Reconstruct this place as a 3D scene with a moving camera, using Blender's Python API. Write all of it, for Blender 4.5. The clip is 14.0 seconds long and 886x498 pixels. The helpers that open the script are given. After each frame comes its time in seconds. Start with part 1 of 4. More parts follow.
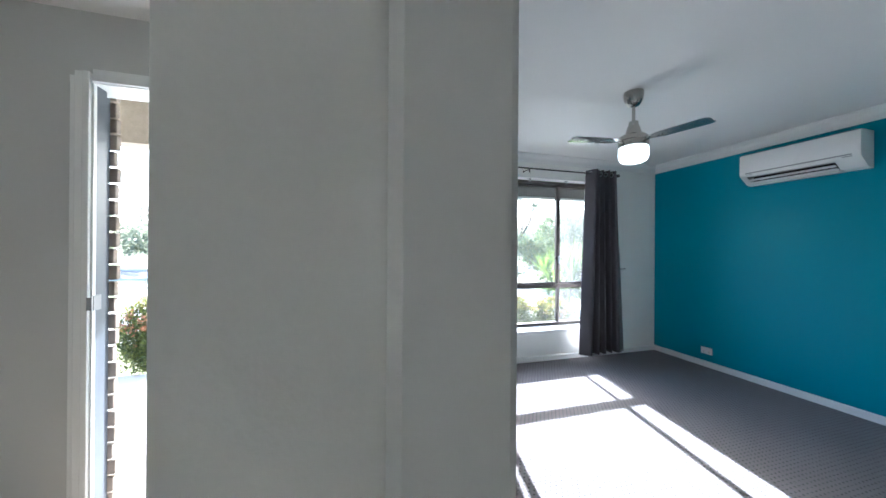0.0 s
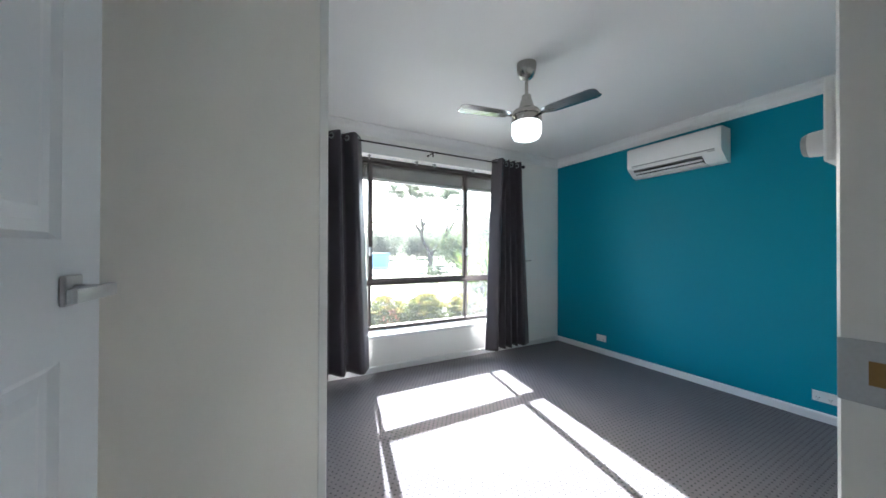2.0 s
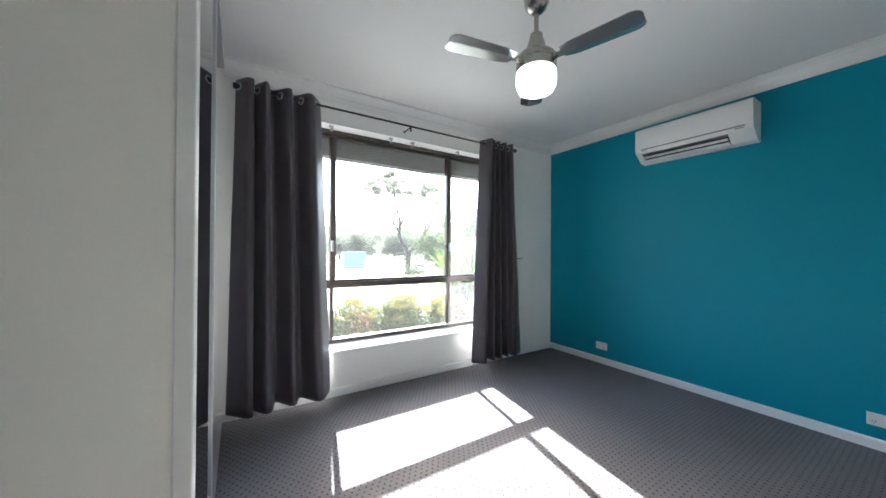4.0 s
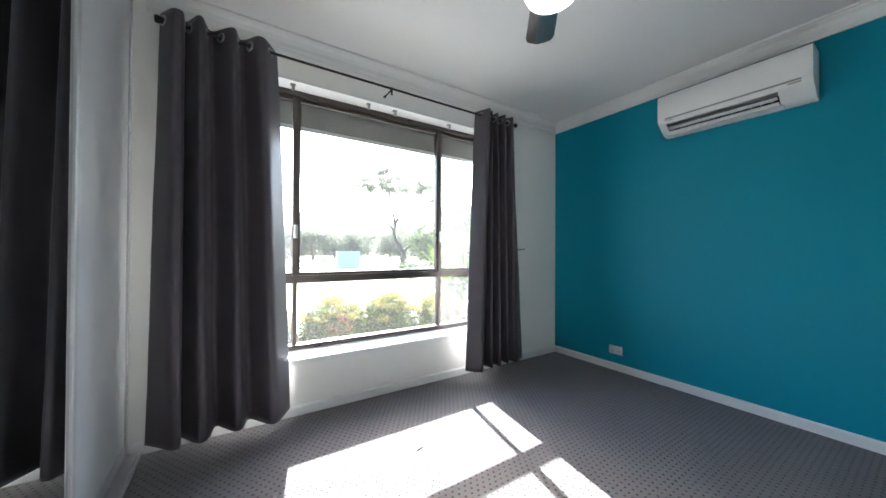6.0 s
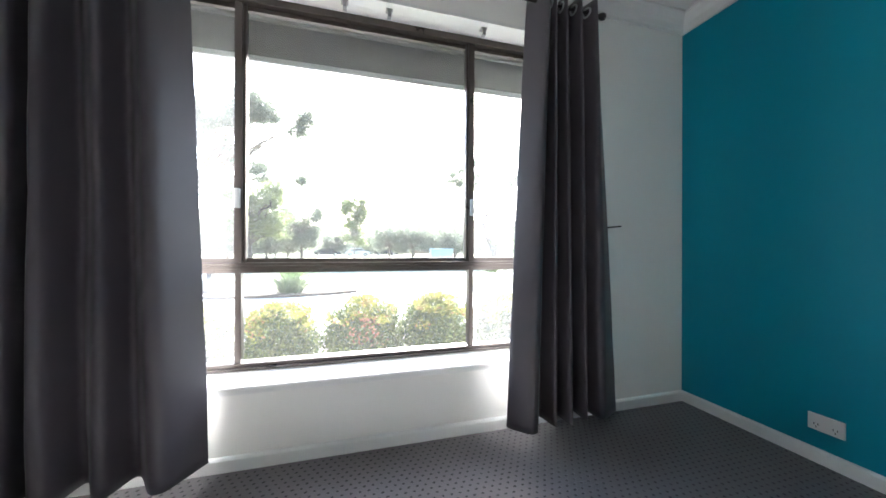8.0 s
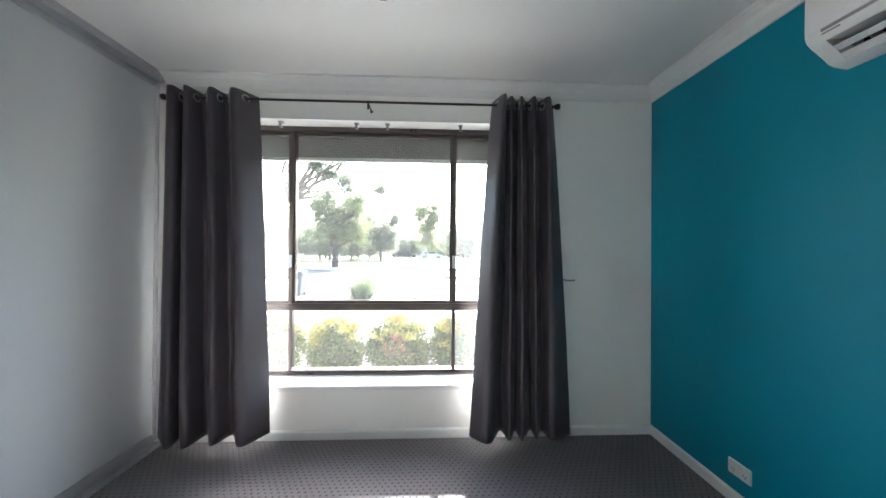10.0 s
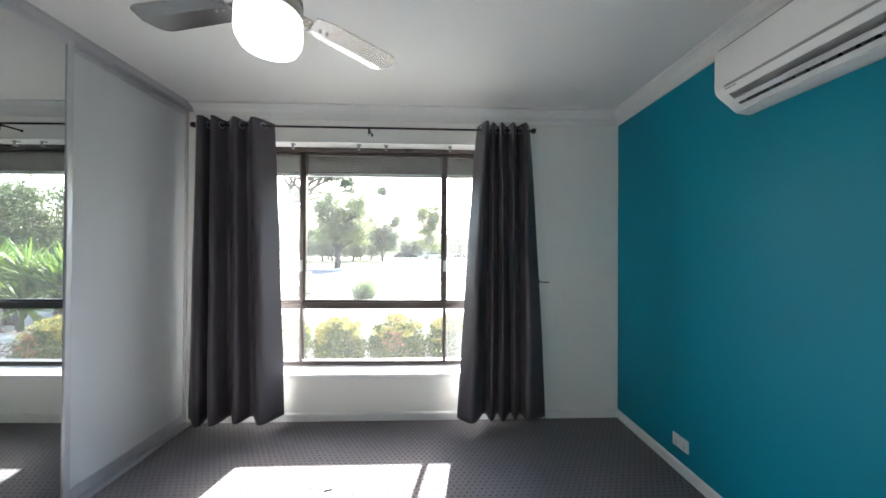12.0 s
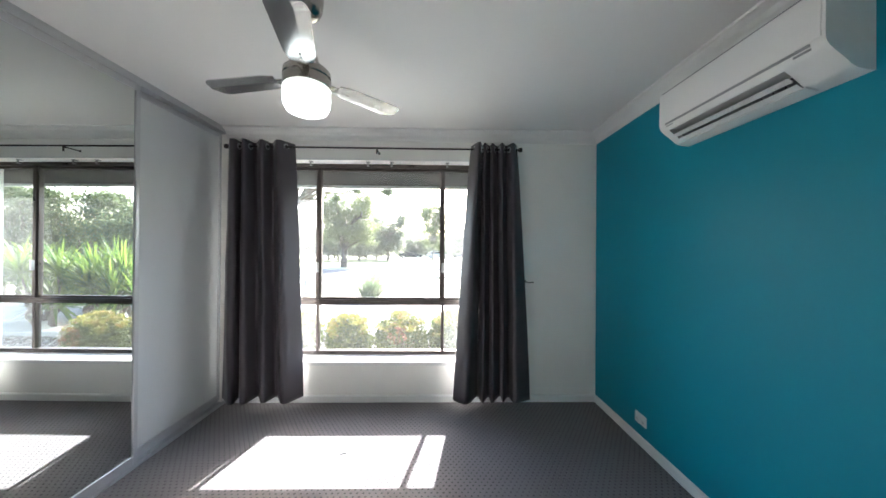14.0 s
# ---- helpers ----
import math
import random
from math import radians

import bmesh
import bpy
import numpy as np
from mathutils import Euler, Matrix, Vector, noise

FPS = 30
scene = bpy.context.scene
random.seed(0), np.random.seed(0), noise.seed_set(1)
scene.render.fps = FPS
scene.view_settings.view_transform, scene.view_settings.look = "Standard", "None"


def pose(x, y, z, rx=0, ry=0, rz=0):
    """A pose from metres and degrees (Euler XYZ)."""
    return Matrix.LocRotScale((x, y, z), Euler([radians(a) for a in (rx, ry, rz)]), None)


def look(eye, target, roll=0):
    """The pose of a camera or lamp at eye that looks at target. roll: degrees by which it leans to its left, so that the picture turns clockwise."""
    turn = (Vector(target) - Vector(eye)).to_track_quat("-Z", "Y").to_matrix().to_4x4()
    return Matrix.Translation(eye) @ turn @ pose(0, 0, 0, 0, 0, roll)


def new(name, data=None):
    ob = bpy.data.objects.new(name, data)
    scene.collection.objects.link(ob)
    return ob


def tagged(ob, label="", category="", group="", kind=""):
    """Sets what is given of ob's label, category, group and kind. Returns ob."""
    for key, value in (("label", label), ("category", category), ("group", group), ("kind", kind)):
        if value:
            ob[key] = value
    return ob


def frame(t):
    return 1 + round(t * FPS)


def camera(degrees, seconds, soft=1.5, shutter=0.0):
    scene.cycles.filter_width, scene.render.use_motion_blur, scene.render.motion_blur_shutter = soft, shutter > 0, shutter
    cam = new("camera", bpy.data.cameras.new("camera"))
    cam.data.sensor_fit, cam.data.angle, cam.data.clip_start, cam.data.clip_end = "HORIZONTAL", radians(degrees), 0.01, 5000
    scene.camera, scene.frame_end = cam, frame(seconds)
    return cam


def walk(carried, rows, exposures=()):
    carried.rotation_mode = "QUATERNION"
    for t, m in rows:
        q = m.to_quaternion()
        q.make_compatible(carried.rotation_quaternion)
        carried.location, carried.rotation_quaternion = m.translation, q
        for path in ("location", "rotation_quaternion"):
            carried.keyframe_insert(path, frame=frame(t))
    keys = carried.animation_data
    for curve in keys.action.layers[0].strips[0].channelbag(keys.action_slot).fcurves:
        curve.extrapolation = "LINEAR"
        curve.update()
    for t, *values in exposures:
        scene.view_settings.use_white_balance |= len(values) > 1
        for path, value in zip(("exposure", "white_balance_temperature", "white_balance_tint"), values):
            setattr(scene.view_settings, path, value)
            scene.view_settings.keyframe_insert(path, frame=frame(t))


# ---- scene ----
cam = camera(107.5, 14.0, soft=1.6)
PATH = [
    (0, (-3.855, -3.315, 1.287), (-3.296, -1.394, 1.291), 0.4),
    (0.5, (-3.748, -3.309, 1.265), (-2.996, -1.456, 1.273), 0.3),
    (1, (-3.629, -3.266, 1.243), (-2.725, -1.482, 1.252), 0.3),
    (1.5, (-3.523, -3.221, 1.222), (-2.576, -1.459, 1.233), 0.1),
    (2, (-3.424, -3.099, 1.182), (-2.472, -1.340, 1.195), 0.2),
    (2.5, (-3.309, -2.916, 1.168), (-2.334, -1.170, 1.182), 0.2),
    (3, (-3.257, -2.833, 1.171), (-2.244, -1.109, 1.180), 0.2),
    (5.3, (-2.972, -2.361, 1.075), (-1.881, -0.685, 1.093), 0.6),
    (5.5, (-2.934, -2.359, 1.067), (-1.853, -0.676, 1.078), 0.3),
    (6, (-2.866, -2.247, 1.046), (-1.781, -0.567, 1.061), 0.3),
    (6.5, (-2.777, -2.139, 1.036), (-1.691, -0.460, 1.052), 0.3),
    (7, (-2.704, -2.052, 1.034), (-1.613, -0.376, 1.050), 0.3),
    (7.5, (-2.494, -1.835, 1.037), (-1.410, -0.154, 1.029), 0.4),
    (7.7, (-2.333, -1.738, 1.012), (-1.407, 0.034, 0.998), 0.4),
    (7.9, (-2.098, -1.606, 0.958), (-1.440, 0.282, 0.955), 0.3),
    (8, (-2.002, -1.573, 0.942), (-1.467, 0.354, 0.945), 0.2),
    (8.1, (-1.908, -1.567, 0.939), (-1.498, 0.390, 0.939), 0.3),
    (8.2, (-1.753, -1.585, 0.941), (-1.555, 0.407, 0.952), 0.4),
    (8.3, (-1.668, -1.655, 0.964), (-1.580, 0.344, 0.968), 0.4),
    (8.4, (-1.643, -1.794, 1.050), (-1.552, 0.206, 1.063), 0.4),
    (8.5, (-1.623, -1.877, 1.090), (-1.539, 0.122, 1.102), 0.4),
    (8.7, (-1.616, -1.943, 1.139), (-1.525, 0.056, 1.152), 0.5),
    (11, (-1.483, -2.361, 1.277), (-1.403, -0.363, 1.284), 0.3),
    (11.5, (-1.479, -2.438, 1.290), (-1.399, -0.440, 1.299), 0.3),
    (12, (-1.476, -2.516, 1.298), (-1.403, -0.518, 1.310), 0.3),
    (12.5, (-1.487, -2.604, 1.325), (-1.413, -0.605, 1.335), 0.4),
    (13, (-1.460, -2.703, 1.327), (-1.403, -0.704, 1.342), 0.3),
    (13.5, (-1.466, -2.785, 1.333), (-1.411, -0.786, 1.344), 0.4),
    (14, (-1.427, -2.876, 1.339), (-1.386, -0.877, 1.346), 0.4),
]
walk(cam, [(t, look(eye, target, roll)) for t, eye, target, roll in PATH], [(0.0, 3.3, 5500, 8), (1.5, 3.33, 5750, 9), (3.0, 3.38, 5970, 10), (8.0, 3.36, 6080, 10), (14.0, 3.34, 6250, 10)])

# ---- light and exposure ----
SUN_DIR = Vector((0.3, 1.48, 1.0)).normalized()      # from the floor towards the sun
world = bpy.data.worlds.new("sky")
scene.world = world
world.use_nodes = True
wn = world.node_tree.nodes
sky = wn.new("ShaderNodeTexSky")
sky.sky_type = "NISHITA"
sky.sun_disc = False
sky.sun_elevation = math.asin(SUN_DIR.z)
sky.sun_rotation = math.atan2(SUN_DIR.x, SUN_DIR.y)
sky.air_density, sky.dust_density, sky.ozone_density = 1.0, 2.5, 1.0
wn["Background"].inputs["Strength"].default_value = 0.15
world.node_tree.links.new(sky.outputs[0], wn["Background"].inputs["Color"])
sun_data = bpy.data.lights.new("sun", "SUN")
sun_data.energy, sun_data.angle, sun_data.color = 4.3, radians(0.5), (1.0, 0.98, 0.95)
sun = new("sun", sun_data)
sun.matrix_world = look((0, 0, 20), Vector((0, 0, 20)) - SUN_DIR)


# ---- materials ----
def material(name, color, rough=0.6, metal=0.0, var=0.06, scale=6.0, bump=0.0, bump_scale=150.0, fine=0.04, spec=0.5, sheen=0.0):
    """A surface with broad and fine variation of colour and a fine relief."""
    m = bpy.data.materials.new(name)
    m.use_nodes = True
    n, l = m.node_tree.nodes, m.node_tree.links
    b = n["Principled BSDF"]
    b.inputs["Roughness"].default_value, b.inputs["Metallic"].default_value = rough, metal
    b.inputs["Specular IOR Level"].default_value = spec
    if sheen:
        b.inputs["Sheen Weight"].default_value = sheen
        b.inputs["Sheen Roughness"].default_value = 0.4
    tc = n.new("ShaderNodeTexCoord")
    big, small = n.new("ShaderNodeTexNoise"), n.new("ShaderNodeTexNoise")
    big.inputs["Scale"].default_value, small.inputs["Scale"].default_value = scale, bump_scale
    big.inputs["Detail"].default_value = 4
    l.new(tc.outputs["Object"], big.inputs["Vector"])
    l.new(tc.outputs["Object"], small.inputs["Vector"])
    mix = n.new("ShaderNodeMix")
    mix.data_type = "RGBA"
    mix.inputs[6].default_value = (*[c * (1 - var) for c in color], 1)
    mix.inputs[7].default_value = (*[min(1, c * (1 + var)) for c in color], 1)
    l.new(big.outputs["Fac"], mix.inputs[0])
    hsv = n.new("ShaderNodeHueSaturation")
    ma = n.new("ShaderNodeMapRange")
    ma.inputs["To Min"].default_value, ma.inputs["To Max"].default_value = 1 - fine * 2, 1 + fine * 2
    l.new(small.outputs["Fac"], ma.inputs["Value"])
    l.new(ma.outputs["Result"], hsv.inputs["Value"])
    l.new(mix.outputs[2], hsv.inputs["Color"])
    l.new(hsv.outputs["Color"], b.inputs["Base Color"])
    rr = n.new("ShaderNodeMapRange")
    rr.inputs["To Min"].default_value, rr.inputs["To Max"].default_value = max(0.02, rough - 0.07), min(1, rough + 0.07)
    l.new(big.outputs["Fac"], rr.inputs["Value"])
    l.new(rr.outputs["Result"], b.inputs["Roughness"])
    if bump:
        bp = n.new("ShaderNodeBump")
        bp.inputs["Strength"].default_value, bp.inputs["Distance"].default_value = bump, 0.002
        l.new(small.outputs["Fac"], bp.inputs["Height"])
        l.new(bp.outputs["Normal"], b.inputs["Normal"])
    return m


WHITE_WALL = material("white_wall_paint", (0.84, 0.84, 0.81), 0.55, bump=0.12, bump_scale=220, var=0.02, scale=1.5, fine=0.01)
# darker copy of the wall white; the hall's shade is in the colour
HALL_WALL = material("shade_greyed_hall_paint", (0.52, 0.525, 0.51), 0.6, bump=0.12, bump_scale=220, var=0.02, scale=1.5, fine=0.01)
BLUE_WALL = material("teal_wall_paint", (0.001, 0.235, 0.332), 0.5, spec=0.3, bump=0.12, bump_scale=220, var=0.03, scale=1.5, fine=0.012)
CEILING = material("ceiling_paint", (0.74, 0.74, 0.73), 0.8, bump=0.08, bump_scale=200, var=0.025, scale=1.2, fine=0.01)
TRIM = material("white_gloss_trim", (0.78, 0.79, 0.78), 0.32, bump=0.05, bump_scale=60, var=0.02, scale=4, fine=0.01)
DOOR_WHITE = material("white_door_paint", (0.66, 0.69, 0.71), 0.35, bump=0.06, bump_scale=90, var=0.02, scale=3, fine=0.01)
PANEL_WHITE = material("white_board", (0.84, 0.835, 0.79), 0.3, spec=0.3, bump=0.03, bump_scale=120, var=0.02, scale=2, fine=0.008)
BRONZE = material("brown_anodised_aluminium", (0.1, 0.086, 0.08), 0.3, 0.7, var=0.12, scale=8, bump=0.03, bump_scale=300)
SILVER = material("satin_aluminium", (0.5, 0.51, 0.52), 0.33, 0.9, var=0.05, scale=10, bump=0.04, bump_scale=260)
# darker copy of the white board; shade on the sliding door is in the colour
SLIDER_WHITE = material("shade_greyed_door_board", (0.57, 0.585, 0.59), 0.42, spec=0.3, bump=0.03, bump_scale=120, var=0.02, scale=2, fine=0.008)
TRACK = material("pale_aluminium", (0.49, 0.5, 0.52), 0.38, 0.55, var=0.05, scale=10, bump=0.03, bump_scale=260)
NICKEL = material("brushed_nickel", (0.4, 0.385, 0.355), 0.26, 1.0, var=0.06, scale=14, bump=0.03, bump_scale=320)
BLADE = material("silver_blade", (0.5, 0.5, 0.495), 0.24, 0.9, var=0.03, scale=5, fine=0.005)
DARK_METAL = material("dark_rod_metal", (0.035, 0.03, 0.032), 0.35, 0.8, var=0.1, scale=10)
FABRIC = material("charcoal_curtain_cloth", (0.066, 0.058, 0.067), 0.46, var=0.12, scale=9, bump=0.25, bump_scale=420, fine=0.06, sheen=0.1)
LINING = material("pale_curtain_lining", (0.55, 0.54, 0.53), 0.7, var=0.05, scale=8, bump=0.15, bump_scale=420)
PLASTIC = material("white_plastic", (0.78, 0.78, 0.77), 0.35, var=0.02, scale=5, fine=0.008)
PLASTIC_GREY = material("grey_plastic", (0.3, 0.31, 0.32), 0.4, var=0.04, scale=8)
DARK = material("dark_recess", (0.012, 0.012, 0.013), 0.6)
BRASS = material("dull_brass", (0.32, 0.2, 0.08), 0.4, 0.8, var=0.2, scale=60)
AWNING = material("grey_awning_canvas", (0.075, 0.073, 0.071), 0.8, var=0.18, scale=5, bump=0.3, bump_scale=300, fine=0.06)
BRICK = material("tan_brick", (0.3, 0.245, 0.2), 0.85, var=0.25, scale=20, bump=0.5, bump_scale=120, fine=0.1)
MORTAR = material("mortar", (0.3, 0.285, 0.265), 0.9, var=0.1, scale=20, bump=0.5, bump_scale=150, fine=0.06)
CONCRETE = material("pale_concrete", (0.46, 0.45, 0.42), 0.85, var=0.12, scale=0.8, bump=0.4, bump_scale=90, fine=0.06)
ASPHALT = material("asphalt", (0.06, 0.06, 0.062), 0.85, var=0.18, scale=0.6, bump=0.5, bump_scale=70, fine=0.1)
DRY_GRASS = material("dry_lawn", (0.2, 0.2, 0.09), 0.9, var=0.3, scale=0.25, bump=0.6, bump_scale=30, fine=0.15)
SOIL = material("bark_soil", (0.09, 0.065, 0.045), 0.9, var=0.3, scale=3, bump=0.8, bump_scale=60, fine=0.2)
BARK = material("tree_bark", (0.14, 0.11, 0.085), 0.9, var=0.35, scale=3, bump=0.7, bump_scale=30, fine=0.15)
DARK_BARK = material("dark_bark", (0.04, 0.033, 0.028), 0.9, var=0.3, scale=3, bump=0.6, bump_scale=30, fine=0.12)
PALE_BARK = material("pale_bark", (0.24, 0.21, 0.18), 0.85, var=0.3, scale=3, bump=0.5, bump_scale=30, fine=0.12)
HOUSE_BRICK = material("house_brick", (0.3, 0.2, 0.15), 0.9, var=0.2, scale=3, bump=0.3, bump_scale=20, fine=0.1)
ROOF_TILE = material("roof_tiles", (0.16, 0.12, 0.1), 0.8, var=0.2, scale=3, bump=0.5, bump_scale=10, fine=0.1)
CAR_PAINT = material("dark_car_paint", (0.03, 0.035, 0.045), 0.25, 0.2)
CAR_WHITE = material("white_car_paint", (0.65, 0.65, 0.65), 0.25)
RUBBER = material("rubber", (0.02, 0.02, 0.02), 0.8)
SKIP_BLUE = material("pale_blue_paint", (0.28, 0.42, 0.46), 0.5, var=0.08, scale=3)
BIN_DARK = material("dark_grey_bin", (0.04, 0.045, 0.055), 0.5)
# blue-grey paint with the porch shade darkened into its colour
SURROUND = material("shade_darkened_blue_grey", (0.1, 0.115, 0.14), 0.45, var=0.05, scale=4, bump=0.05)
HALL_FLOOR = material("hall_floor_boards", (0.2, 0.165, 0.13), 0.4, var=0.08, scale=3, bump=0.1)


def carpet_material():
    """Grey loop-pile carpet with staggered dark pin-holes and a tufted relief."""
    m = bpy.data.materials.new("grey_pin_dot_carpet")
    m.use_nodes = True
    n, l = m.node_tree.nodes, m.node_tree.links
    b = n["Principled BSDF"]
    b.inputs["Roughness"].default_value = 0.95
    b.inputs["Specular IOR Level"].default_value = 0.15
    b.inputs["Sheen Weight"].default_value = 0.12
    tc, sep = n.new("ShaderNodeTexCoord"), n.new("ShaderNodeSeparateXYZ")
    l.new(tc.outputs["Object"], sep.inputs[0])

    def calc(op, a, c=None):
        k = n.new("ShaderNodeMath")
        k.operation = op
        for i, v in enumerate((a, c)):
            if v is None:
                continue
            if isinstance(v, (int, float)):
                k.inputs[i].default_value = v
            else:
                l.new(v, k.inputs[i])
        return k.outputs[0]

    warp = n.new("ShaderNodeTexNoise")
    warp.inputs["Scale"].default_value = 90
    l.new(tc.outputs["Object"], warp.inputs["Vector"])
    jit = calc("MULTIPLY", calc("SUBTRACT", warp.outputs["Fac"], 0.5), 0.35)
    v = calc("ADD", calc("MULTIPLY", sep.outputs["Y"], 1 / 0.026), jit)
    row = calc("FLOOR", v)
    shift = calc("MULTIPLY", calc("MODULO", row, 2.0), 0.5)
    u = calc("ADD", calc("ADD", calc("MULTIPLY", sep.outputs["X"], 1 / 0.034), shift), jit)
    fu, fv = calc("SUBTRACT", calc("FRACT", u), 0.5), calc("SUBTRACT", calc("FRACT", v), 0.5)
    r = calc("SQRT", calc("ADD", calc("MULTIPLY", fu, fu), calc("MULTIPLY", calc("MULTIPLY", fv, fv), 0.7)))
    dot = n.new("ShaderNodeMapRange")
    dot.interpolation_type = "SMOOTHSTEP"
    dot.inputs["From Min"].default_value, dot.inputs["From Max"].default_value = 0.1, 0.23
    l.new(r, dot.inputs["Value"])
    tuft = n.new("ShaderNodeTexNoise")
    tuft.inputs["Scale"].default_value, tuft.inputs["Detail"].default_value = 260, 3
    l.new(tc.outputs["Object"], tuft.inputs["Vector"])
    wear = n.new("ShaderNodeTexNoise")
    wear.inputs["Scale"].default_value, wear.inputs["Detail"].default_value = 2.2, 4
    l.new(tc.outputs["Object"], wear.inputs["Vector"])
    mix = n.new("ShaderNodeMix")
    mix.data_type = "RGBA"
    mix.inputs[6].default_value, mix.inputs[7].default_value = (0.045, 0.043, 0.045, 1), (0.172, 0.161, 0.166, 1)
    l.new(dot.outputs["Result"], mix.inputs[0])
    hsv = n.new("ShaderNodeHueSaturation")
    gain = calc("ADD", calc("MULTIPLY", tuft.outputs["Fac"], 0.5), calc("MULTIPLY", wear.outputs["Fac"], 0.35))
    l.new(calc("ADD", gain, 0.55), hsv.inputs["Value"])
    l.new(mix.outputs[2], hsv.inputs["Color"])
    l.new(hsv.outputs["Color"], b.inputs["Base Color"])
    bp = n.new("ShaderNodeBump")
    bp.inputs["Strength"].default_value, bp.inputs["Distance"].default_value = 0.6, 0.003
    l.new(calc("ADD", dot.outputs["Result"], calc("MULTIPLY", tuft.outputs["Fac"], 0.5)), bp.inputs["Height"])
    l.new(bp.outputs["Normal"], b.inputs["Normal"])
    return m


def leaf_material(name, low, high, tip=None, share=0.12, mix_share=0.55):
    """Leaves whose colour differs from leaf to leaf; a share of them carries the tip colour."""
    m = bpy.data.materials.new(name)
    m.use_nodes = True
    n, l = m.node_tree.nodes, m.node_tree.links
    b = n["Principled BSDF"]
    b.inputs["Roughness"].default_value = 0.55
    geo = n.new("ShaderNodeNewGeometry")
    ramp = n.new("ShaderNodeValToRGB")
    e = ramp.color_ramp.elements
    e[0].color, e[1].color = (*low, 1), (*high, 1)
    e[1].position = 0.85
    if tip:
        x = e.new(1 - share)
        x.color = (*tip, 1)
        e[-2].position = 1 - share - 0.02 if len(e) > 2 else e[-2].position
        ramp.color_ramp.elements[1].color = (*high, 1)
        ramp.color_ramp.elements[2].color = (*tip, 1)
        ramp.color_ramp.elements[1].position, ramp.color_ramp.elements[2].position = 1 - share - 0.05, 1 - share
    l.new(geo.outputs["Random Per Island"], ramp.inputs[0])
    color = ramp.outputs["Color"]
    l.new(color, b.inputs["Base Color"])
    tr = n.new("ShaderNodeBsdfTranslucent")
    l.new(color, tr.inputs["Color"])
    mx = n.new("ShaderNodeMixShader")
    mx.inputs[0].default_value = mix_share
    l.new(b.outputs[0], mx.inputs[1])
    l.new(tr.outputs[0], mx.inputs[2])
    l.new(mx.outputs[0], n["Material Output"].inputs[0])
    return m


def glass_material(name="veiled_window_glass", least=0.013, most=0.019):
    """Clear window glass with a thin pale veil that stands in for haze and glare."""
    m = bpy.data.materials.new(name)
    m.use_nodes = True
    n, l = m.node_tree.nodes, m.node_tree.links
    n.remove(n["Principled BSDF"])
    tp, gl, df = n.new("ShaderNodeBsdfTransparent"), n.new("ShaderNodeBsdfGlossy"), n.new("ShaderNodeBsdfTranslucent")
    tp.inputs[0].default_value = (0.97, 0.98, 0.975, 1)
    gl.inputs["Roughness"].default_value = 0.01
    df.inputs[0].default_value = (0.85, 0.87, 0.88, 1)
    fr = n.new("ShaderNodeFresnel")
    fr.inputs[0].default_value = 1.5
    a, c = n.new("ShaderNodeMixShader"), n.new("ShaderNodeMixShader")
    l.new(fr.outputs[0], a.inputs[0])
    l.new(tp.outputs[0], a.inputs[1])
    l.new(gl.outputs[0], a.inputs[2])
    veil = n.new("ShaderNodeTexNoise")
    veil.inputs["Scale"].default_value = 3
    mr = n.new("ShaderNodeMapRange")
    mr.inputs["To Min"].default_value, mr.inputs["To Max"].default_value = least, most
    l.new(veil.outputs["Fac"], mr.inputs["Value"])
    l.new(mr.outputs["Result"], c.inputs[0])
    l.new(a.outputs[0], c.inputs[1])
    l.new(df.outputs[0], c.inputs[2])
    l.new(c.outputs[0], n["Material Output"].inputs[0])
    return m


def clear_material():
    """The outer side of a pane, which lets all light through."""
    m = bpy.data.materials.new("clear_glass_side")
    m.use_nodes = True
    n = m.node_tree.nodes
    n.remove(n["Principled BSDF"])
    t = n.new("ShaderNodeBsdfTransparent")
    t.inputs[0].default_value = (0.98, 0.99, 0.985, 1)
    m.node_tree.links.new(t.outputs[0], n["Material Output"].inputs[0])
    return m


def mirror_material():
    m = bpy.data.materials.new("mirror")
    m.use_nodes = True
    b = m.node_tree.nodes["Principled BSDF"]
    b.inputs["Base Color"].default_value = (0.62, 0.645, 0.635, 1)
    b.inputs["Metallic"].default_value, b.inputs["Roughness"].default_value = 1.0, 0.0
    return m


def glow_material(name, color, strength):
    m = bpy.data.materials.new(name)
    m.use_nodes = True
    b = m.node_tree.nodes["Principled BSDF"]
    b.inputs["Base Color"].default_value = (0.8, 0.8, 0.8, 1)
    b.inputs["Emission Color"].default_value = (*color, 1)
    b.inputs["Emission Strength"].default_value = strength
    b.inputs["Roughness"].default_value = 0.3
    return m


CARPET, GLASS, CLEAR, MIRROR = carpet_material(), glass_material(), clear_material(), mirror_material()
# stronger veil in place of the pale reflections on the side panes
HAZY_GLASS = glass_material("veiled_sliding_glass", 0.035, 0.06)
LAMP_GLASS = glow_material("lit_opal_glass", (0.92, 1.0, 0.98), 0.4)
BUSH_LEAF = leaf_material("bush_leaves", (0.022, 0.04, 0.01), (0.11, 0.13, 0.028), mix_share=0.32)
# yellow carries the backlit rim of the bushes; the tip colour is reddish shoots
RIM_LIT_LEAF = leaf_material("rim_lit_yellow_leaves", (0.13, 0.15, 0.025), (0.27, 0.25, 0.045), (0.24, 0.12, 0.055), 0.12, 0.42)
RED_LEAF = leaf_material("red_young_leaves", (0.14, 0.06, 0.03), (0.3, 0.13, 0.07), mix_share=0.35)
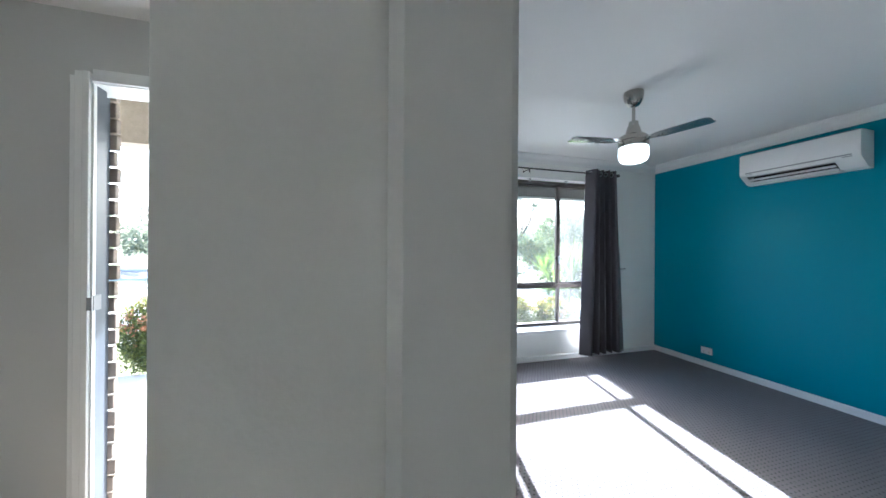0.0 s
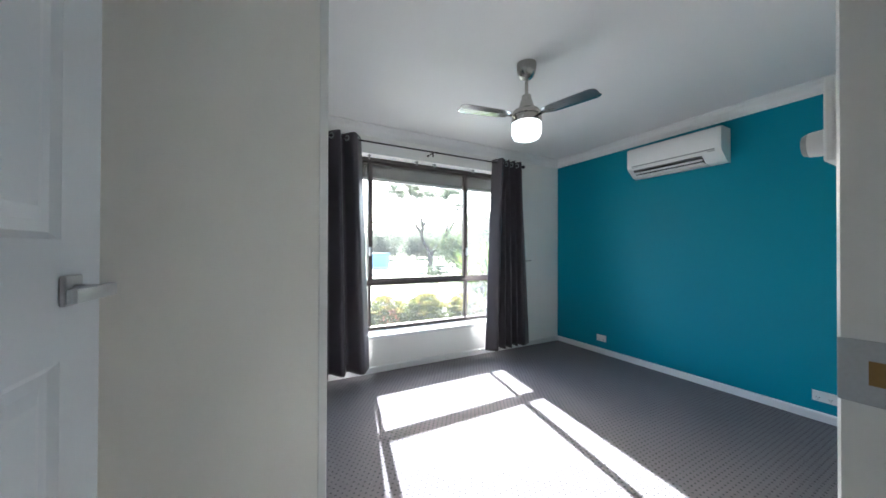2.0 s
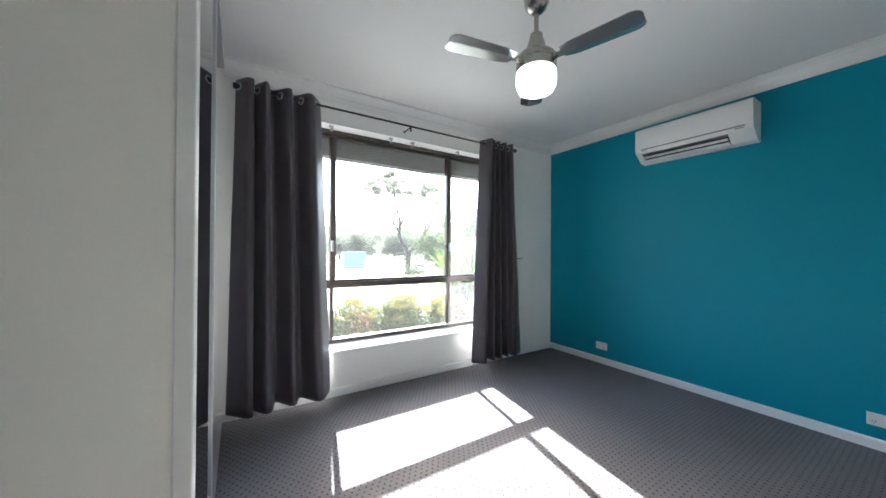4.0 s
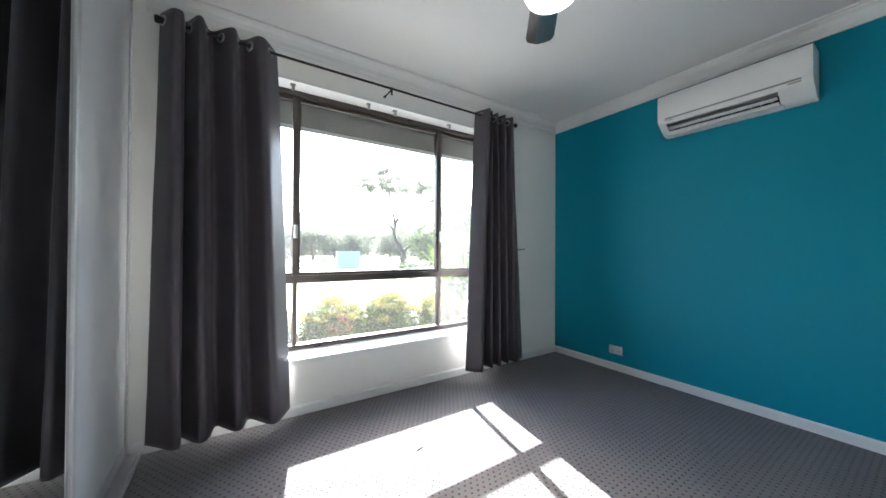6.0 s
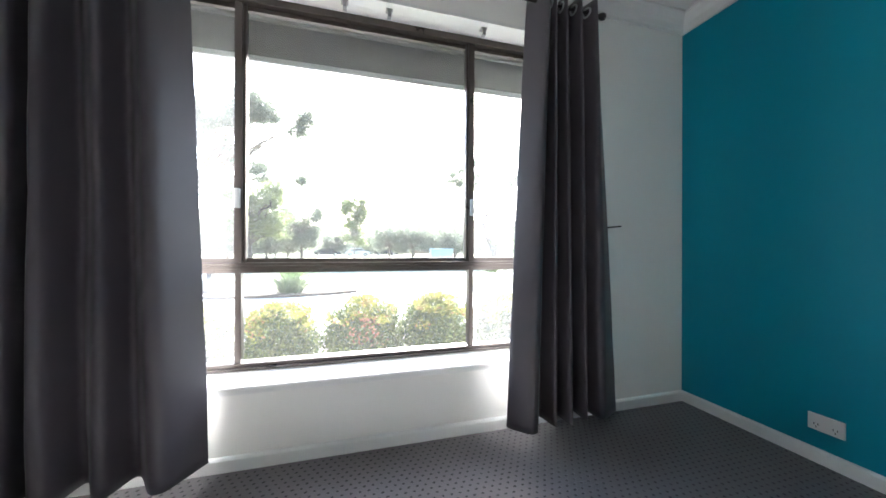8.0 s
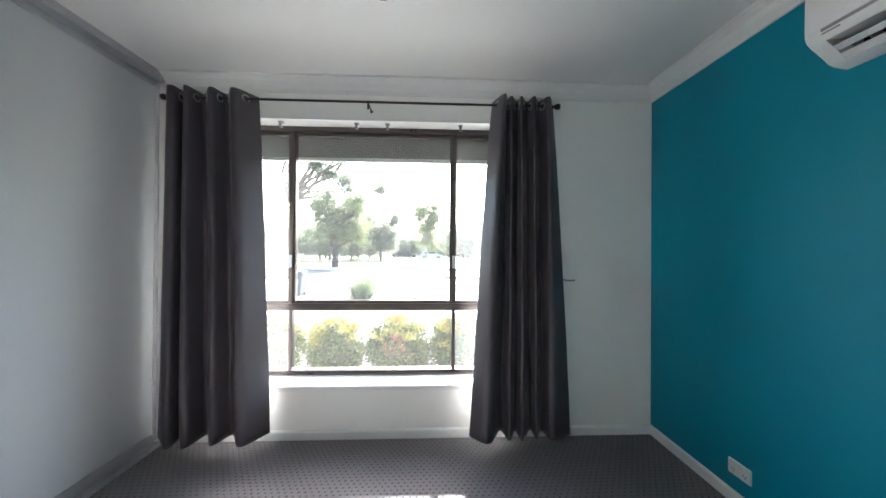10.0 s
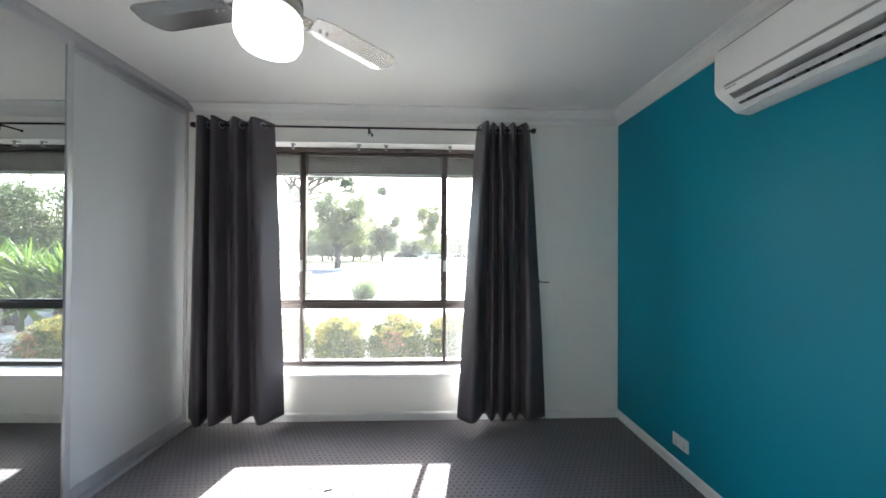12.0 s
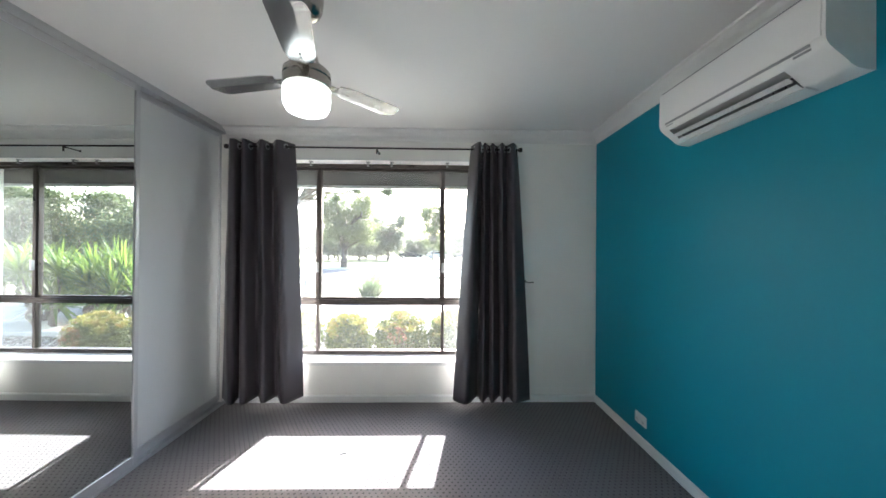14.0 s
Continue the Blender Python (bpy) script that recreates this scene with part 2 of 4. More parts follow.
GUM_LEAF = leaf_material("gum_leaves", (0.09, 0.105, 0.075), (0.2, 0.215, 0.155))
LIGHT_LEAF = leaf_material("pale_green_leaves", (0.085, 0.105, 0.045), (0.2, 0.225, 0.1))
HEDGE_LEAF = leaf_material("hedge_leaves", (0.05, 0.075, 0.035), (0.16, 0.19, 0.09))
YUCCA_LEAF = leaf_material("yucca_leaves", (0.035, 0.09, 0.02), (0.2, 0.28, 0.05))
TUSSOCK_LEAF = leaf_material("tussock_leaves", (0.07, 0.11, 0.05), (0.2, 0.24, 0.12))
PEBBLE = leaf_material("pebbles", (0.22, 0.2, 0.18), (0.5, 0.48, 0.44))


# ---- mesh helpers ----
def box(bm, x0, x1, y0, y1, z0, z1, bevel=0.0):
    m = Matrix.LocRotScale(((x0 + x1) / 2, (y0 + y1) / 2, (z0 + z1) / 2), None, (abs(x1 - x0), abs(y1 - y0), abs(z1 - z0)))
    g = bmesh.ops.create_cube(bm, size=1, matrix=m)
    if bevel:
        vs = set(g["verts"])
        es = [e for e in bm.edges if e.verts[0] in vs and e.verts[1] in vs]
        bmesh.ops.bevel(bm, geom=es, offset=bevel, segments=2, affect="EDGES", profile=0.5)
    return bm


def boxes(*rows, bevel=0.0):
    bm = bmesh.new()
    for r in rows:
        box(bm, *r, bevel=bevel)
    return bm


def tube(bm, a, b, r, r2=None, seg=16):
    a, b = Vector(a), Vector(b)
    d = b - a
    m = Matrix.Translation((a + b) / 2) @ d.to_track_quat("Z", "Y").to_matrix().to_4x4()
    bmesh.ops.create_cone(bm, cap_ends=True, segments=seg, radius1=r, radius2=r if r2 is None else r2, depth=d.length, matrix=m)
    return bm


def lathe(profile, seg=40):
    """A turned shape from (radius, height) pairs about the z axis."""
    bm = bmesh.new()
    rings = [[bm.verts.new((max(r, 1e-4) * math.cos(2 * math.pi * k / seg), max(r, 1e-4) * math.sin(2 * math.pi * k / seg), z)) for k in range(seg)] for r, z in profile]
    for p, q in zip(rings, rings[1:]):
        for k in range(seg):
            bm.faces.new((p[k], p[(k + 1) % seg], q[(k + 1) % seg], q[k]))
    bm.faces.new(rings[0][::-1])
    bm.faces.new(rings[-1])
    bmesh.ops.recalc_face_normals(bm, faces=bm.faces)
    return bm


def extrude(profile, a, b, axis):
    """A closed outline swept along an axis from a to b. For 'y' the outline is (x, z), for 'x' it is (y, z), for 'z' it is (x, y)."""
    place = {"y": lambda p, s: (p[0], s, p[1]), "x": lambda p, s: (s, p[0], p[1]), "z": lambda p, s: (p[0], p[1], s)}[axis]
    bm = bmesh.new()
    ra, rb = [bm.verts.new(place(p, a)) for p in profile], [bm.verts.new(place(p, b)) for p in profile]
    for k in range(len(profile)):
        j = (k + 1) % len(profile)
        bm.faces.new((ra[k], ra[j], rb[j], rb[k]))
    bm.faces.new(ra[::-1])
    bm.faces.new(rb)
    bmesh.ops.recalc_face_normals(bm, faces=bm.faces)
    return bm


def torus(bm, m, big, small, seg=24, sub=8):
    rings = []
    for i in range(seg):
        a = 2 * math.pi * i / seg
        rings.append([bm.verts.new(m @ Vector(((big + small * math.cos(t)) * math.cos(a), (big + small * math.cos(t)) * math.sin(a), small * math.sin(t))))
                      for t in (2 * math.pi * j / sub for j in range(sub))])
    for i in range(seg):
        for j in range(sub):
            bm.faces.new((rings[i][j], rings[(i + 1) % seg][j], rings[(i + 1) % seg][(j + 1) % sub], rings[i][(j + 1) % sub]))
    return bm


def part(name, bm, mat, parent=None, label="", smooth=False):
    me = bpy.data.meshes.new(name)
    bm.to_mesh(me)
    bm.free()
    for m in mat if isinstance(mat, (list, tuple)) else (mat,):
        me.materials.append(m)
    if smooth:
        me.shade_smooth()
        me.set_sharp_from_angle(angle=radians(38))
    ob = new(name, me)
    if parent:
        ob.parent = parent
    return tagged(ob, label) if label else ob


def thing(name, label, category, at=(0, 0, 0), group="", kind="", turn=0):
    ob = new(name)
    ob.empty_display_size = 0.1
    ob.matrix_world = pose(*at, 0, 0, turn)
    return tagged(ob, label, category, group, kind)


def structure(name, bm, mat, label, category):
    return tagged(part(name, bm, mat), label, category, kind="structure")


# ---- the room's shell ----
H = 2.385          # ceiling
XW = -3.283        # wardrobe doors
WX0, WX1, WZ0, WZ1 = -2.99, -0.88, 0.362, 2.142      # window opening
DX0, DX1, DZ = -3.757, -2.913, 2.05                 # bedroom door opening
SY0, SY1 = -3.135, -3.005                             # south wall

structure("floor", boxes((-3.943, 0.0, SY0, 0.0, -0.1, 0.0)), CARPET, "dark grey loop-pile carpet with rows of pin dots", "carpet")
structure("hall_floor", boxes((-6.3, -1.6, -4.6, SY0, -0.1, -0.002), (-6.3, -3.943, SY0, -1.25, -0.1, -0.002)), HALL_FLOOR, "plain timber hall floor", "floor")
structure("ceiling", boxes((-6.4, 0.1, -4.7, 0.27, H, H + 0.1)), CEILING, "smooth white painted plasterboard ceiling", "ceiling")
structure("wall_north", boxes((-3.943, WX0, 0, 0.27, -0.1, H), (WX1, 0.1, 0, 0.27, -0.1, H), (WX0, WX1, 0, 0.27, -0.1, WZ0 - 0.045), (WX0, WX1, 0, 0.27, WZ1, H)),
          WHITE_WALL, "white painted plaster window wall", "wall")
structure("wall_east", boxes((0.0, 0.1, -4.7, 0.0, -0.1, H)), BLUE_WALL, "teal blue painted feature wall", "wall")
structure("wall_south", boxes((-3.943, DX0 - 0.02, SY0, SY1, -0.1, H), (DX1 + 0.02, 0.0, SY0, SY1, -0.1, H), (DX0 - 0.02, DX1 + 0.02, SY0, SY1, DZ + 0.02, H)),
          WHITE_WALL, "white painted plaster wall with a doorway", "wall")
structure("wall_west", boxes((-3.943, -3.845, SY1, 0.0, -0.1, H)), WHITE_WALL, "white painted plaster wall behind the open door", "wall")
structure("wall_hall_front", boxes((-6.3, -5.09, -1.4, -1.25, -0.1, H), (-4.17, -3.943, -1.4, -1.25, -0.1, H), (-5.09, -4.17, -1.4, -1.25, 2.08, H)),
          HALL_WALL, "hall wall with the front doorway, its white greyed as shade", "wall")
structure("wall_hall_west", boxes((-6.4, -6.3, -4.7, -1.25, -0.1, H)), WHITE_WALL, "white painted hall wall", "wall")
structure("wall_hall_south", boxes((-6.3, 0.0, -4.7, -4.6, -0.1, H)), WHITE_WALL, "white painted hall wall", "wall")
structure("wall_hall_east", boxes((-1.6, -1.5, -4.6, SY0, -0.1, H)), WHITE_WALL, "white painted hall end wall", "wall")

COVE = [(0, 0), (0.0, -0.09), (0.012, -0.09), (0.016, -0.078), (0.022, -0.072), (0.03, -0.05), (0.046, -0.03), (0.066, -0.02), (0.072, -0.014), (0.085, -0.012), (0.085, 0)]
structure("trim_cornice_north", extrude([(-a, H + b) for a, b in COVE], XW + 0.03, 0.0, "x"), CEILING, "white moulded plaster cornice", "cornice")
structure("trim_cornice_east", extrude([(-a, H + b) for a, b in COVE], SY1, 0.0, "y"), CEILING, "white moulded plaster cornice", "cornice")
structure("trim_cornice_south", extrude([(SY1 + a, H + b) for a, b in COVE], -3.86, 0.0, "x"), CEILING, "white moulded plaster cornice", "cornice")
SKIRT = [(0, 0), (0.014, 0), (0.014, 0.05), (0.009, 0.058), (0.0, 0.062)]
structure("baseboard_north", extrude([(-a, b) for a, b in SKIRT], XW, 0.0, "x"), TRIM, "white painted timber skirting board", "skirting")
structure("baseboard_east", extrude([(-a, b) for a, b in SKIRT], SY1, 0.0, "y"), TRIM, "white painted timber skirting board", "skirting")
structure("baseboard_south", extrude([(SY1 + a, b) for a, b in SKIRT], DX1 + 0.09, 0.0, "x"), TRIM, "white painted timber skirting board", "skirting")


# ---- window ----
def build_window():
    w = thing("window_1", "brown aluminium three-light window in a white timber reveal", "window", (WX0, 0.15, WZ0), kind="structure")
    off = Matrix.Translation((-WX0, -0.15, -WZ0))

    def add(name, bm, mat, parent=w, label="", smooth=False):
        if parent is w:
            bm.transform(off)
        return part(name, bm, mat, parent, label, smooth)

    add("window_sill", extrude([(0.19, WZ0 + 0.02), (0.105, WZ0 + 0.018), (0.0, WZ0 - 0.008), (-0.008, WZ0 - 0.012), (-0.009, WZ0 - 0.024), (-0.006, WZ0 - 0.028), (-0.002, WZ0 - 0.0445), (0.19, WZ0 - 0.0445)], WX0 + 0.001, WX1 - 0.001, "x"), TRIM, label="white painted sloping timber sill")
    add("head_lining", boxes((WX0, WX1, -0.004, 0.12, WZ1 - 0.018, WZ1 - 0.001)), TRIM, label="white painted reveal lining")
    add("jamb_lining", boxes((WX0 + 0.001, WX0 + 0.018, -0.004, 0.12, WZ0 + 0.02, WZ1 - 0.018)), TRIM, label="white painted reveal lining")
    add("jamb_lining", boxes((WX1 - 0.018, WX1 - 0.001, -0.004, 0.12, WZ0 + 0.02, WZ1 - 0.018)), TRIM, label="white painted reveal lining")
    a, b, lo, hi, rail = WX0 + 0.018, WX1 - 0.018, WZ0 + 0.02, WZ1 - 0.018, 0.857
    mid = (-2.515, -1.366)
    add("outer_frame", boxes((a, b, 0.12, 0.19, lo, lo + 0.028), (a, b, 0.12, 0.19, hi - 0.035, hi), (a, a + 0.03, 0.12, 0.19, lo + 0.028, hi - 0.035),
                             (b - 0.03, b, 0.12, 0.19, lo + 0.028, hi - 0.035), (a, b, 0.105, 0.12, lo, lo + 0.012), bevel=0.002), BRONZE)
    add("transom_rail", boxes((a + 0.03, b - 0.03, 0.122, 0.188, rail - 0.028, rail + 0.02), (a + 0.03, b - 0.03, 0.112, 0.126, rail - 0.01, rail + 0.006), bevel=0.002), BRONZE)
    for k, x in enumerate(mid):
        s = 1 if k == 0 else -1
        add("mullion", boxes((x - 0.017, x + 0.017, 0.128, 0.186, rail + 0.02, hi - 0.035), (x + s * 0.017, x + s * 0.03, 0.136, 0.178, rail + 0.02, hi - 0.035), bevel=0.002), BRONZE)
        add("mullion", boxes((x - 0.013, x + 0.013, 0.13, 0.18, lo + 0.028, rail - 0.028), bevel=0.002), BRONZE)
        add("latch", boxes((x - 0.012, x + 0.012, 0.105, 0.13, 1.13, 1.22), bevel=0.004), SILVER, label="pale aluminium sliding latch")
    edges = [a + 0.03, mid[0], mid[1], b - 0.03]
    for k in range(3):
        p, q = edges[k] + (0.014 if k else 0), edges[k + 1] - (0.014 if k < 2 else 0)
        add("sash_frame", boxes((p, q, 0.15, 0.172, hi - 0.057, hi - 0.035), (p, q, 0.15, 0.172, rail + 0.02, rail + 0.04)), BRONZE)
        for z0, z1 in ((rail + 0.04, hi - 0.057), (lo + 0.028, rail - 0.028)):
            bm = boxes((p, q, 0.158, 0.162, z0, z1))
            for fc in bm.faces:
                fc.material_index = 0 if fc.normal.y < -0.5 else 1
            g = add("pane", bm, (GLASS if k == 1 else HAZY_GLASS, CLEAR), label="" if k == 1 else "sliding pane with a pale veil for haze and reflections")
            g.visible_shadow = False
    for x in (-2.55, -2.043, -1.833, -1.333):
        add("blind_clip", boxes((x - 0.016, x + 0.016, 0.03, 0.062, WZ1 - 0.026, WZ1 - 0.0175), (x - 0.009, x + 0.009, 0.03, 0.036, WZ1 - 0.052, WZ1 - 0.026), (x - 0.009, x + 0.009, 0.03, 0.056, WZ1 - 0.058, WZ1 - 0.052), bevel=0.0015),
            PLASTIC_GREY, label="small grey blind bracket")
    return w


build_window()


# ---- bedroom doorway and its door ----
def build_doorway():
    d = thing("door_1", "white painted door lining with architraves and a steel strike plate", "door frame", (DX0, SY0, 0), kind="structure")
    off = Matrix.Translation((-DX0, -SY0, 0))

    def add(name, bm, mat, label=""):
        bm.transform(off)
        return part(name, bm, mat, d, label)

    for x, s in ((DX0, -1), (DX1, 1)):
        add("jamb", boxes((x, x + s * 0.02, SY0 - 0.004, SY1 + 0.004, 0.0, DZ + 0.02)), TRIM)
        add("door_stop", boxes((x - s * 0.012, x, SY0 + 0.02, SY1 - 0.036, 0.0, DZ), bevel=0.002), TRIM)
        for y0, y1 in ((SY0 - 0.019, SY0 - 0.004), (SY1 + 0.004, SY1 + 0.011)):
            add("architrave", extrude([(x + s * 0.006, y0 + 0.004), (x + s * 0.012, y0), (x + s * 0.072, y0), (x + s * 0.078, y1), (x + s * 0.006, y1)] if y0 < SY0
                                      else [(x + s * 0.02, y1 - 0.004), (x + s * 0.024, y1), (x + s * 0.072, y1), (x + s * 0.078, y0), (x + s * 0.02, y0)], 0.0, DZ + 0.07, "z"), TRIM)
    add("head", boxes((DX0, DX1, SY0 - 0.004, SY1 + 0.004, DZ, DZ + 0.02)), TRIM)
    for y0, y1 in ((SY0 - 0.018, SY0 - 0.004), (SY1 + 0.004, SY1 + 0.016)):
        add("architrave", boxes((DX0 - 0.005, DX1 + 0.005, y0, y1, DZ + 0.006, DZ + 0.068), bevel=0.003), TRIM)
    add("strike_plate", boxes((DX1 - 0.0025, DX1 + 0.001, SY1 - 0.034, SY1 + 0.006, 1.035, 1.097), bevel=0.001), SILVER, "satin steel strike plate")
    add("strike_recess", boxes((DX1 - 0.004, DX1 - 0.0024, SY1 - 0.029, SY1 - 0.014, 1.055, 1.078)), BRASS, "dull brass latch recess")


build_doorway()


def build_door_leaf():
    wide, tall, thick = 0.805, 2.03, 0.036
    d = thing("panel_door", "white six-panel door standing open with a square lever handle", "door", (DX0 + 0.004, SY1 - 0.002, 0.008), turn=87.5)
    # local x runs from the hinges to the free edge, the face seen from the doorway is at -y
    st, mull, rails = 0.125, 0.15, (0.2, 0.79, 0.2, 0.52, 0.1, 0.12, 0.1)
    zs = [0.0]
    for r in rails:
        zs.append(zs[-1] + r)
    xs = [st, (wide - mull) / 2, (wide + mull) / 2, wide - st]
    part("stile", boxes((0, st, 0, thick, 0, tall), (wide - st, wide, 0, thick, 0, tall)), DOOR_WHITE, d)
    rows = [(xs[1], xs[2], 0, thick, 0, tall)]
    for a, b in ((zs[0], zs[1]), (zs[2], zs[3]), (zs[4], zs[5]), (zs[6], tall)):
        rows += [(xs[0], xs[1], 0, thick, a, b), (xs[2], xs[3], 0, thick, a, b)]
    part("rail", boxes(*rows), DOOR_WHITE, d)
    for x0, x1 in ((xs[0], xs[1]), (xs[2], xs[3])):
        for z0, z1 in ((zs[1], zs[2]), (zs[3], zs[4]), (zs[5], zs[6])):
            bm = bmesh.new()
            for side in (0, 1):
                y = lambda v: v if side == 0 else thick - v
                loops = [(0.0, 0.0005), (0.012, 0.009), (0.03, 0.009), (0.05, 0.003)]
                rings = [[bm.verts.new(c) for c in ((x0 + i, y(v), z0 + i), (x1 - i, y(v), z0 + i), (x1 - i, y(v), z1 - i), (x0 + i, y(v), z1 - i))] for i, v in loops]
                for p, q in zip(rings, rings[1:]):
                    for k in range(4):
                        bm.faces.new((p[k], p[(k + 1) % 4], q[(k + 1) % 4], q[k]))
                bm.faces.new(rings[-1])
            bmesh.ops.recalc_face_normals(bm, faces=bm.faces)
            part("panel", bm, DOOR_WHITE, d)
    hx, hz = wide - 0.105, 1.105
    rose = part("handle_rose", boxes((hx - 0.026, hx + 0.026, -0.009, 0, hz - 0.026, hz + 0.026), bevel=0.003), SILVER, d, "square satin chrome rose")
    bm = tube(bmesh.new(), (hx, -0.008, hz), (hx, -0.05, hz), 0.009)
    box(bm, hx - 0.115, hx + 0.011, -0.06, -0.047, hz - 0.011, hz + 0.011, bevel=0.003)
    part("lever", bm, SILVER, d, "satin chrome lever", True)
    bm = boxes((hx - 0.026, hx + 0.026, thick, thick + 0.009, hz - 0.026, hz + 0.026), bevel=0.003)
    part("handle_rose", bm, SILVER, d, "square satin chrome rose")
    for z in (0.2, 1.0, 1.82):
        part("hinge", tube(bmesh.new(), (-0.002, thick + 0.003, z), (-0.002, thick + 0.003, z + 0.09), 0.006, seg=10), SILVER, d, "satin steel hinge")


build_door_leaf()


# ---- built-in wardrobe ----
def build_wardrobe():
    y0 = -1.868
    w = thing("wardrobe", "built-in wardrobe with a white end panel and aluminium sliding tracks", "wardrobe", (-3.5, y0, 0))
    off = Matrix.Translation((3.5, -y0, 0))

    def add(name, bm, mat, label="", parent=w):
        bm.transform(off)
        return part(name, bm, mat, parent, label)

    add("end_panel", boxes((-3.86, -3.262, y0, y0 + 0.03, 0.0, 2.31)), PANEL_WHITE, "plain white painted end panel")
    add("end_trim", boxes((-3.262, -3.232, y0 - 0.004, y0 + 0.045, 0.0, H), bevel=0.003), TRIM, "white edge trim")
    add("shadow_strip", boxes((-3.86, -3.262, y0 + 0.004, y0 + 0.028, 2.31, 2.328)), TRACK, "thin grey aluminium joint strip")
    add("bulkhead", boxes((-3.86, -3.262, y0 - 0.001, y0 + 0.03, 2.328, H)), PANEL_WHITE)
    add("top_track", boxes((XW - 0.06, XW + 0.03, y0 + 0.045, 0.0, H - 0.045, H), bevel=0.002), TRACK, "satin aluminium top track")
    add("bottom_track", boxes((XW - 0.075, XW + 0.036, y0 + 0.045, -0.014, 0.0, 0.008), (XW + 0.03, XW + 0.036, y0 + 0.045, -0.014, 0.008, 0.014), (XW + 0.018, XW + 0.022, y0 + 0.045, -0.014, 0.008, 0.02), (XW - 0.034, XW - 0.03, y0 + 0.045, -0.014, 0.008, 0.02)),
        TRACK, "satin aluminium floor track")

    def sliding(name, xa, ya, yb, mat, label, cat, lean=0.0):
        d = thing(name, label, cat, (xa, ya, 0.02), turn=lean)
        m = Matrix.Translation((-xa, -ya, -0.02))
        zb, zt = 0.022, H - 0.046
        f = 0.028

        def put(n, bm, mm, lab=""):
            bm.transform(m)
            return part(n, bm, mm, d, lab)
        put("stile", boxes((xa - 0.028, xa, ya, ya + f, zb, zt), bevel=0.003), TRACK, "satin aluminium stile")
        put("stile", boxes((xa - 0.028, xa, yb - f, yb, zb, zt), bevel=0.003), TRACK, "satin aluminium stile")
        put("bottom_rail", boxes((xa - 0.026, xa - 0.002, ya + f, yb - f, zb, zb + 0.05), bevel=0.002), TRACK, "satin aluminium bottom rail")
        put("top_rail", boxes((xa - 0.026, xa - 0.002, ya + f, yb - f, zt - 0.04, zt), bevel=0.002), TRACK, "satin aluminium top rail")
        put("panel", boxes((xa - 0.016, xa - 0.008, ya + f, yb - f, zb + 0.05, zt - 0.04)), mat)
        return d

    sliding("mirror_door", XW + 0.014, y0 + 0.05, -0.838, MIRROR, "tall mirrored sliding door in an aluminium frame", "mirror door", -0.9)
    sliding("sliding_door", XW - 0.022, -0.895, -0.004, SLIDER_WHITE, "plain white sliding wardrobe door in an aluminium frame", "sliding door")


build_wardrobe()


# ---- curtains and rod ----
ROD_Y, ROD_Z = -0.118, 2.198


def folds(points, rounds=3):
    """A folded outline with its corners rounded, as evenly many points for every outline of the same length."""
    pts = [Vector((x, min(ROD_Y + 1.3 * (y - ROD_Y), -0.036))) for x, y in points]
    for _ in range(rounds):
        out = [pts[0]]
        for p, q in zip(pts, pts[1:]):
            out += [p.lerp(q, 0.18), p.lerp(q, 0.82)]
        pts = out + [pts[-1]]
    return pts


def curtain_mesh(top, bottom, seed, ztop, zbot):
    """A folded sheet with thickness that hangs from one outline to another; the room side is cloth, the window side lining."""
    up, down = folds(top), folds(bottom)
    nu, nv = len(up) - 1, 60
    bm = bmesh.new()

    def outline(v):
        k = v ** 0.85
        row = [p.lerp(q, k) for p, q in zip(up, down)]
        for i, p in enumerate(row):
            u = i / nu
            wave = noise.noise(Vector((u * 7, v * 2.2, seed)))
            crease = noise.noise(Vector((u * 16 + v * 5, v * 9 - u * 6, seed + 4)))
            p.x += 0.012 * v * wave
            p.y = min(p.y + 0.014 * v * wave + 0.0035 * crease * min(1, v * 3), -0.03)
        return row

    grids = ([], [])
    for j in range(nv + 1):
        v = j / nv
        row = outline(v)
        for side, g in enumerate(grids):
            line = []
            for i, p in enumerate(row):
                t = row[min(nu, i + 1)] - row[max(0, i - 1)]
                n = Vector((t.y, -t.x)).normalized() * (0.0012 if side == 0 else -0.0012)
                z = ztop + (zbot - ztop) * v + 0.006 * math.sin(0.09 * i + seed) * v
                line.append(bm.verts.new((p.x + n.x, p.y + n.y, z)))
            g.append(line)
    for side, g in enumerate(grids):
        for j in range(nv):
            for i in range(nu):
                q = (g[j][i], g[j + 1][i], g[j + 1][i + 1], g[j][i + 1])
                f = bm.faces.new(q if side == 0 else q[::-1])
                f.material_index = side
                f.smooth = True
    f0, f1 = grids
    for j in range(nv):
        bm.faces.new((f0[j][0], f1[j][0], f1[j + 1][0], f0[j + 1][0]))
        bm.faces.new((f0[j][nu], f0[j + 1][nu], f1[j + 1][nu], f1[j][nu]))
    for i in range(nu):
        bm.faces.new((f0[0][i], f0[0][i + 1], f1[0][i + 1], f1[0][i]))
        bm.faces.new((f0[nv][i], f1[nv][i], f1[nv][i + 1], f0[nv][i + 1]))
    return bm, up


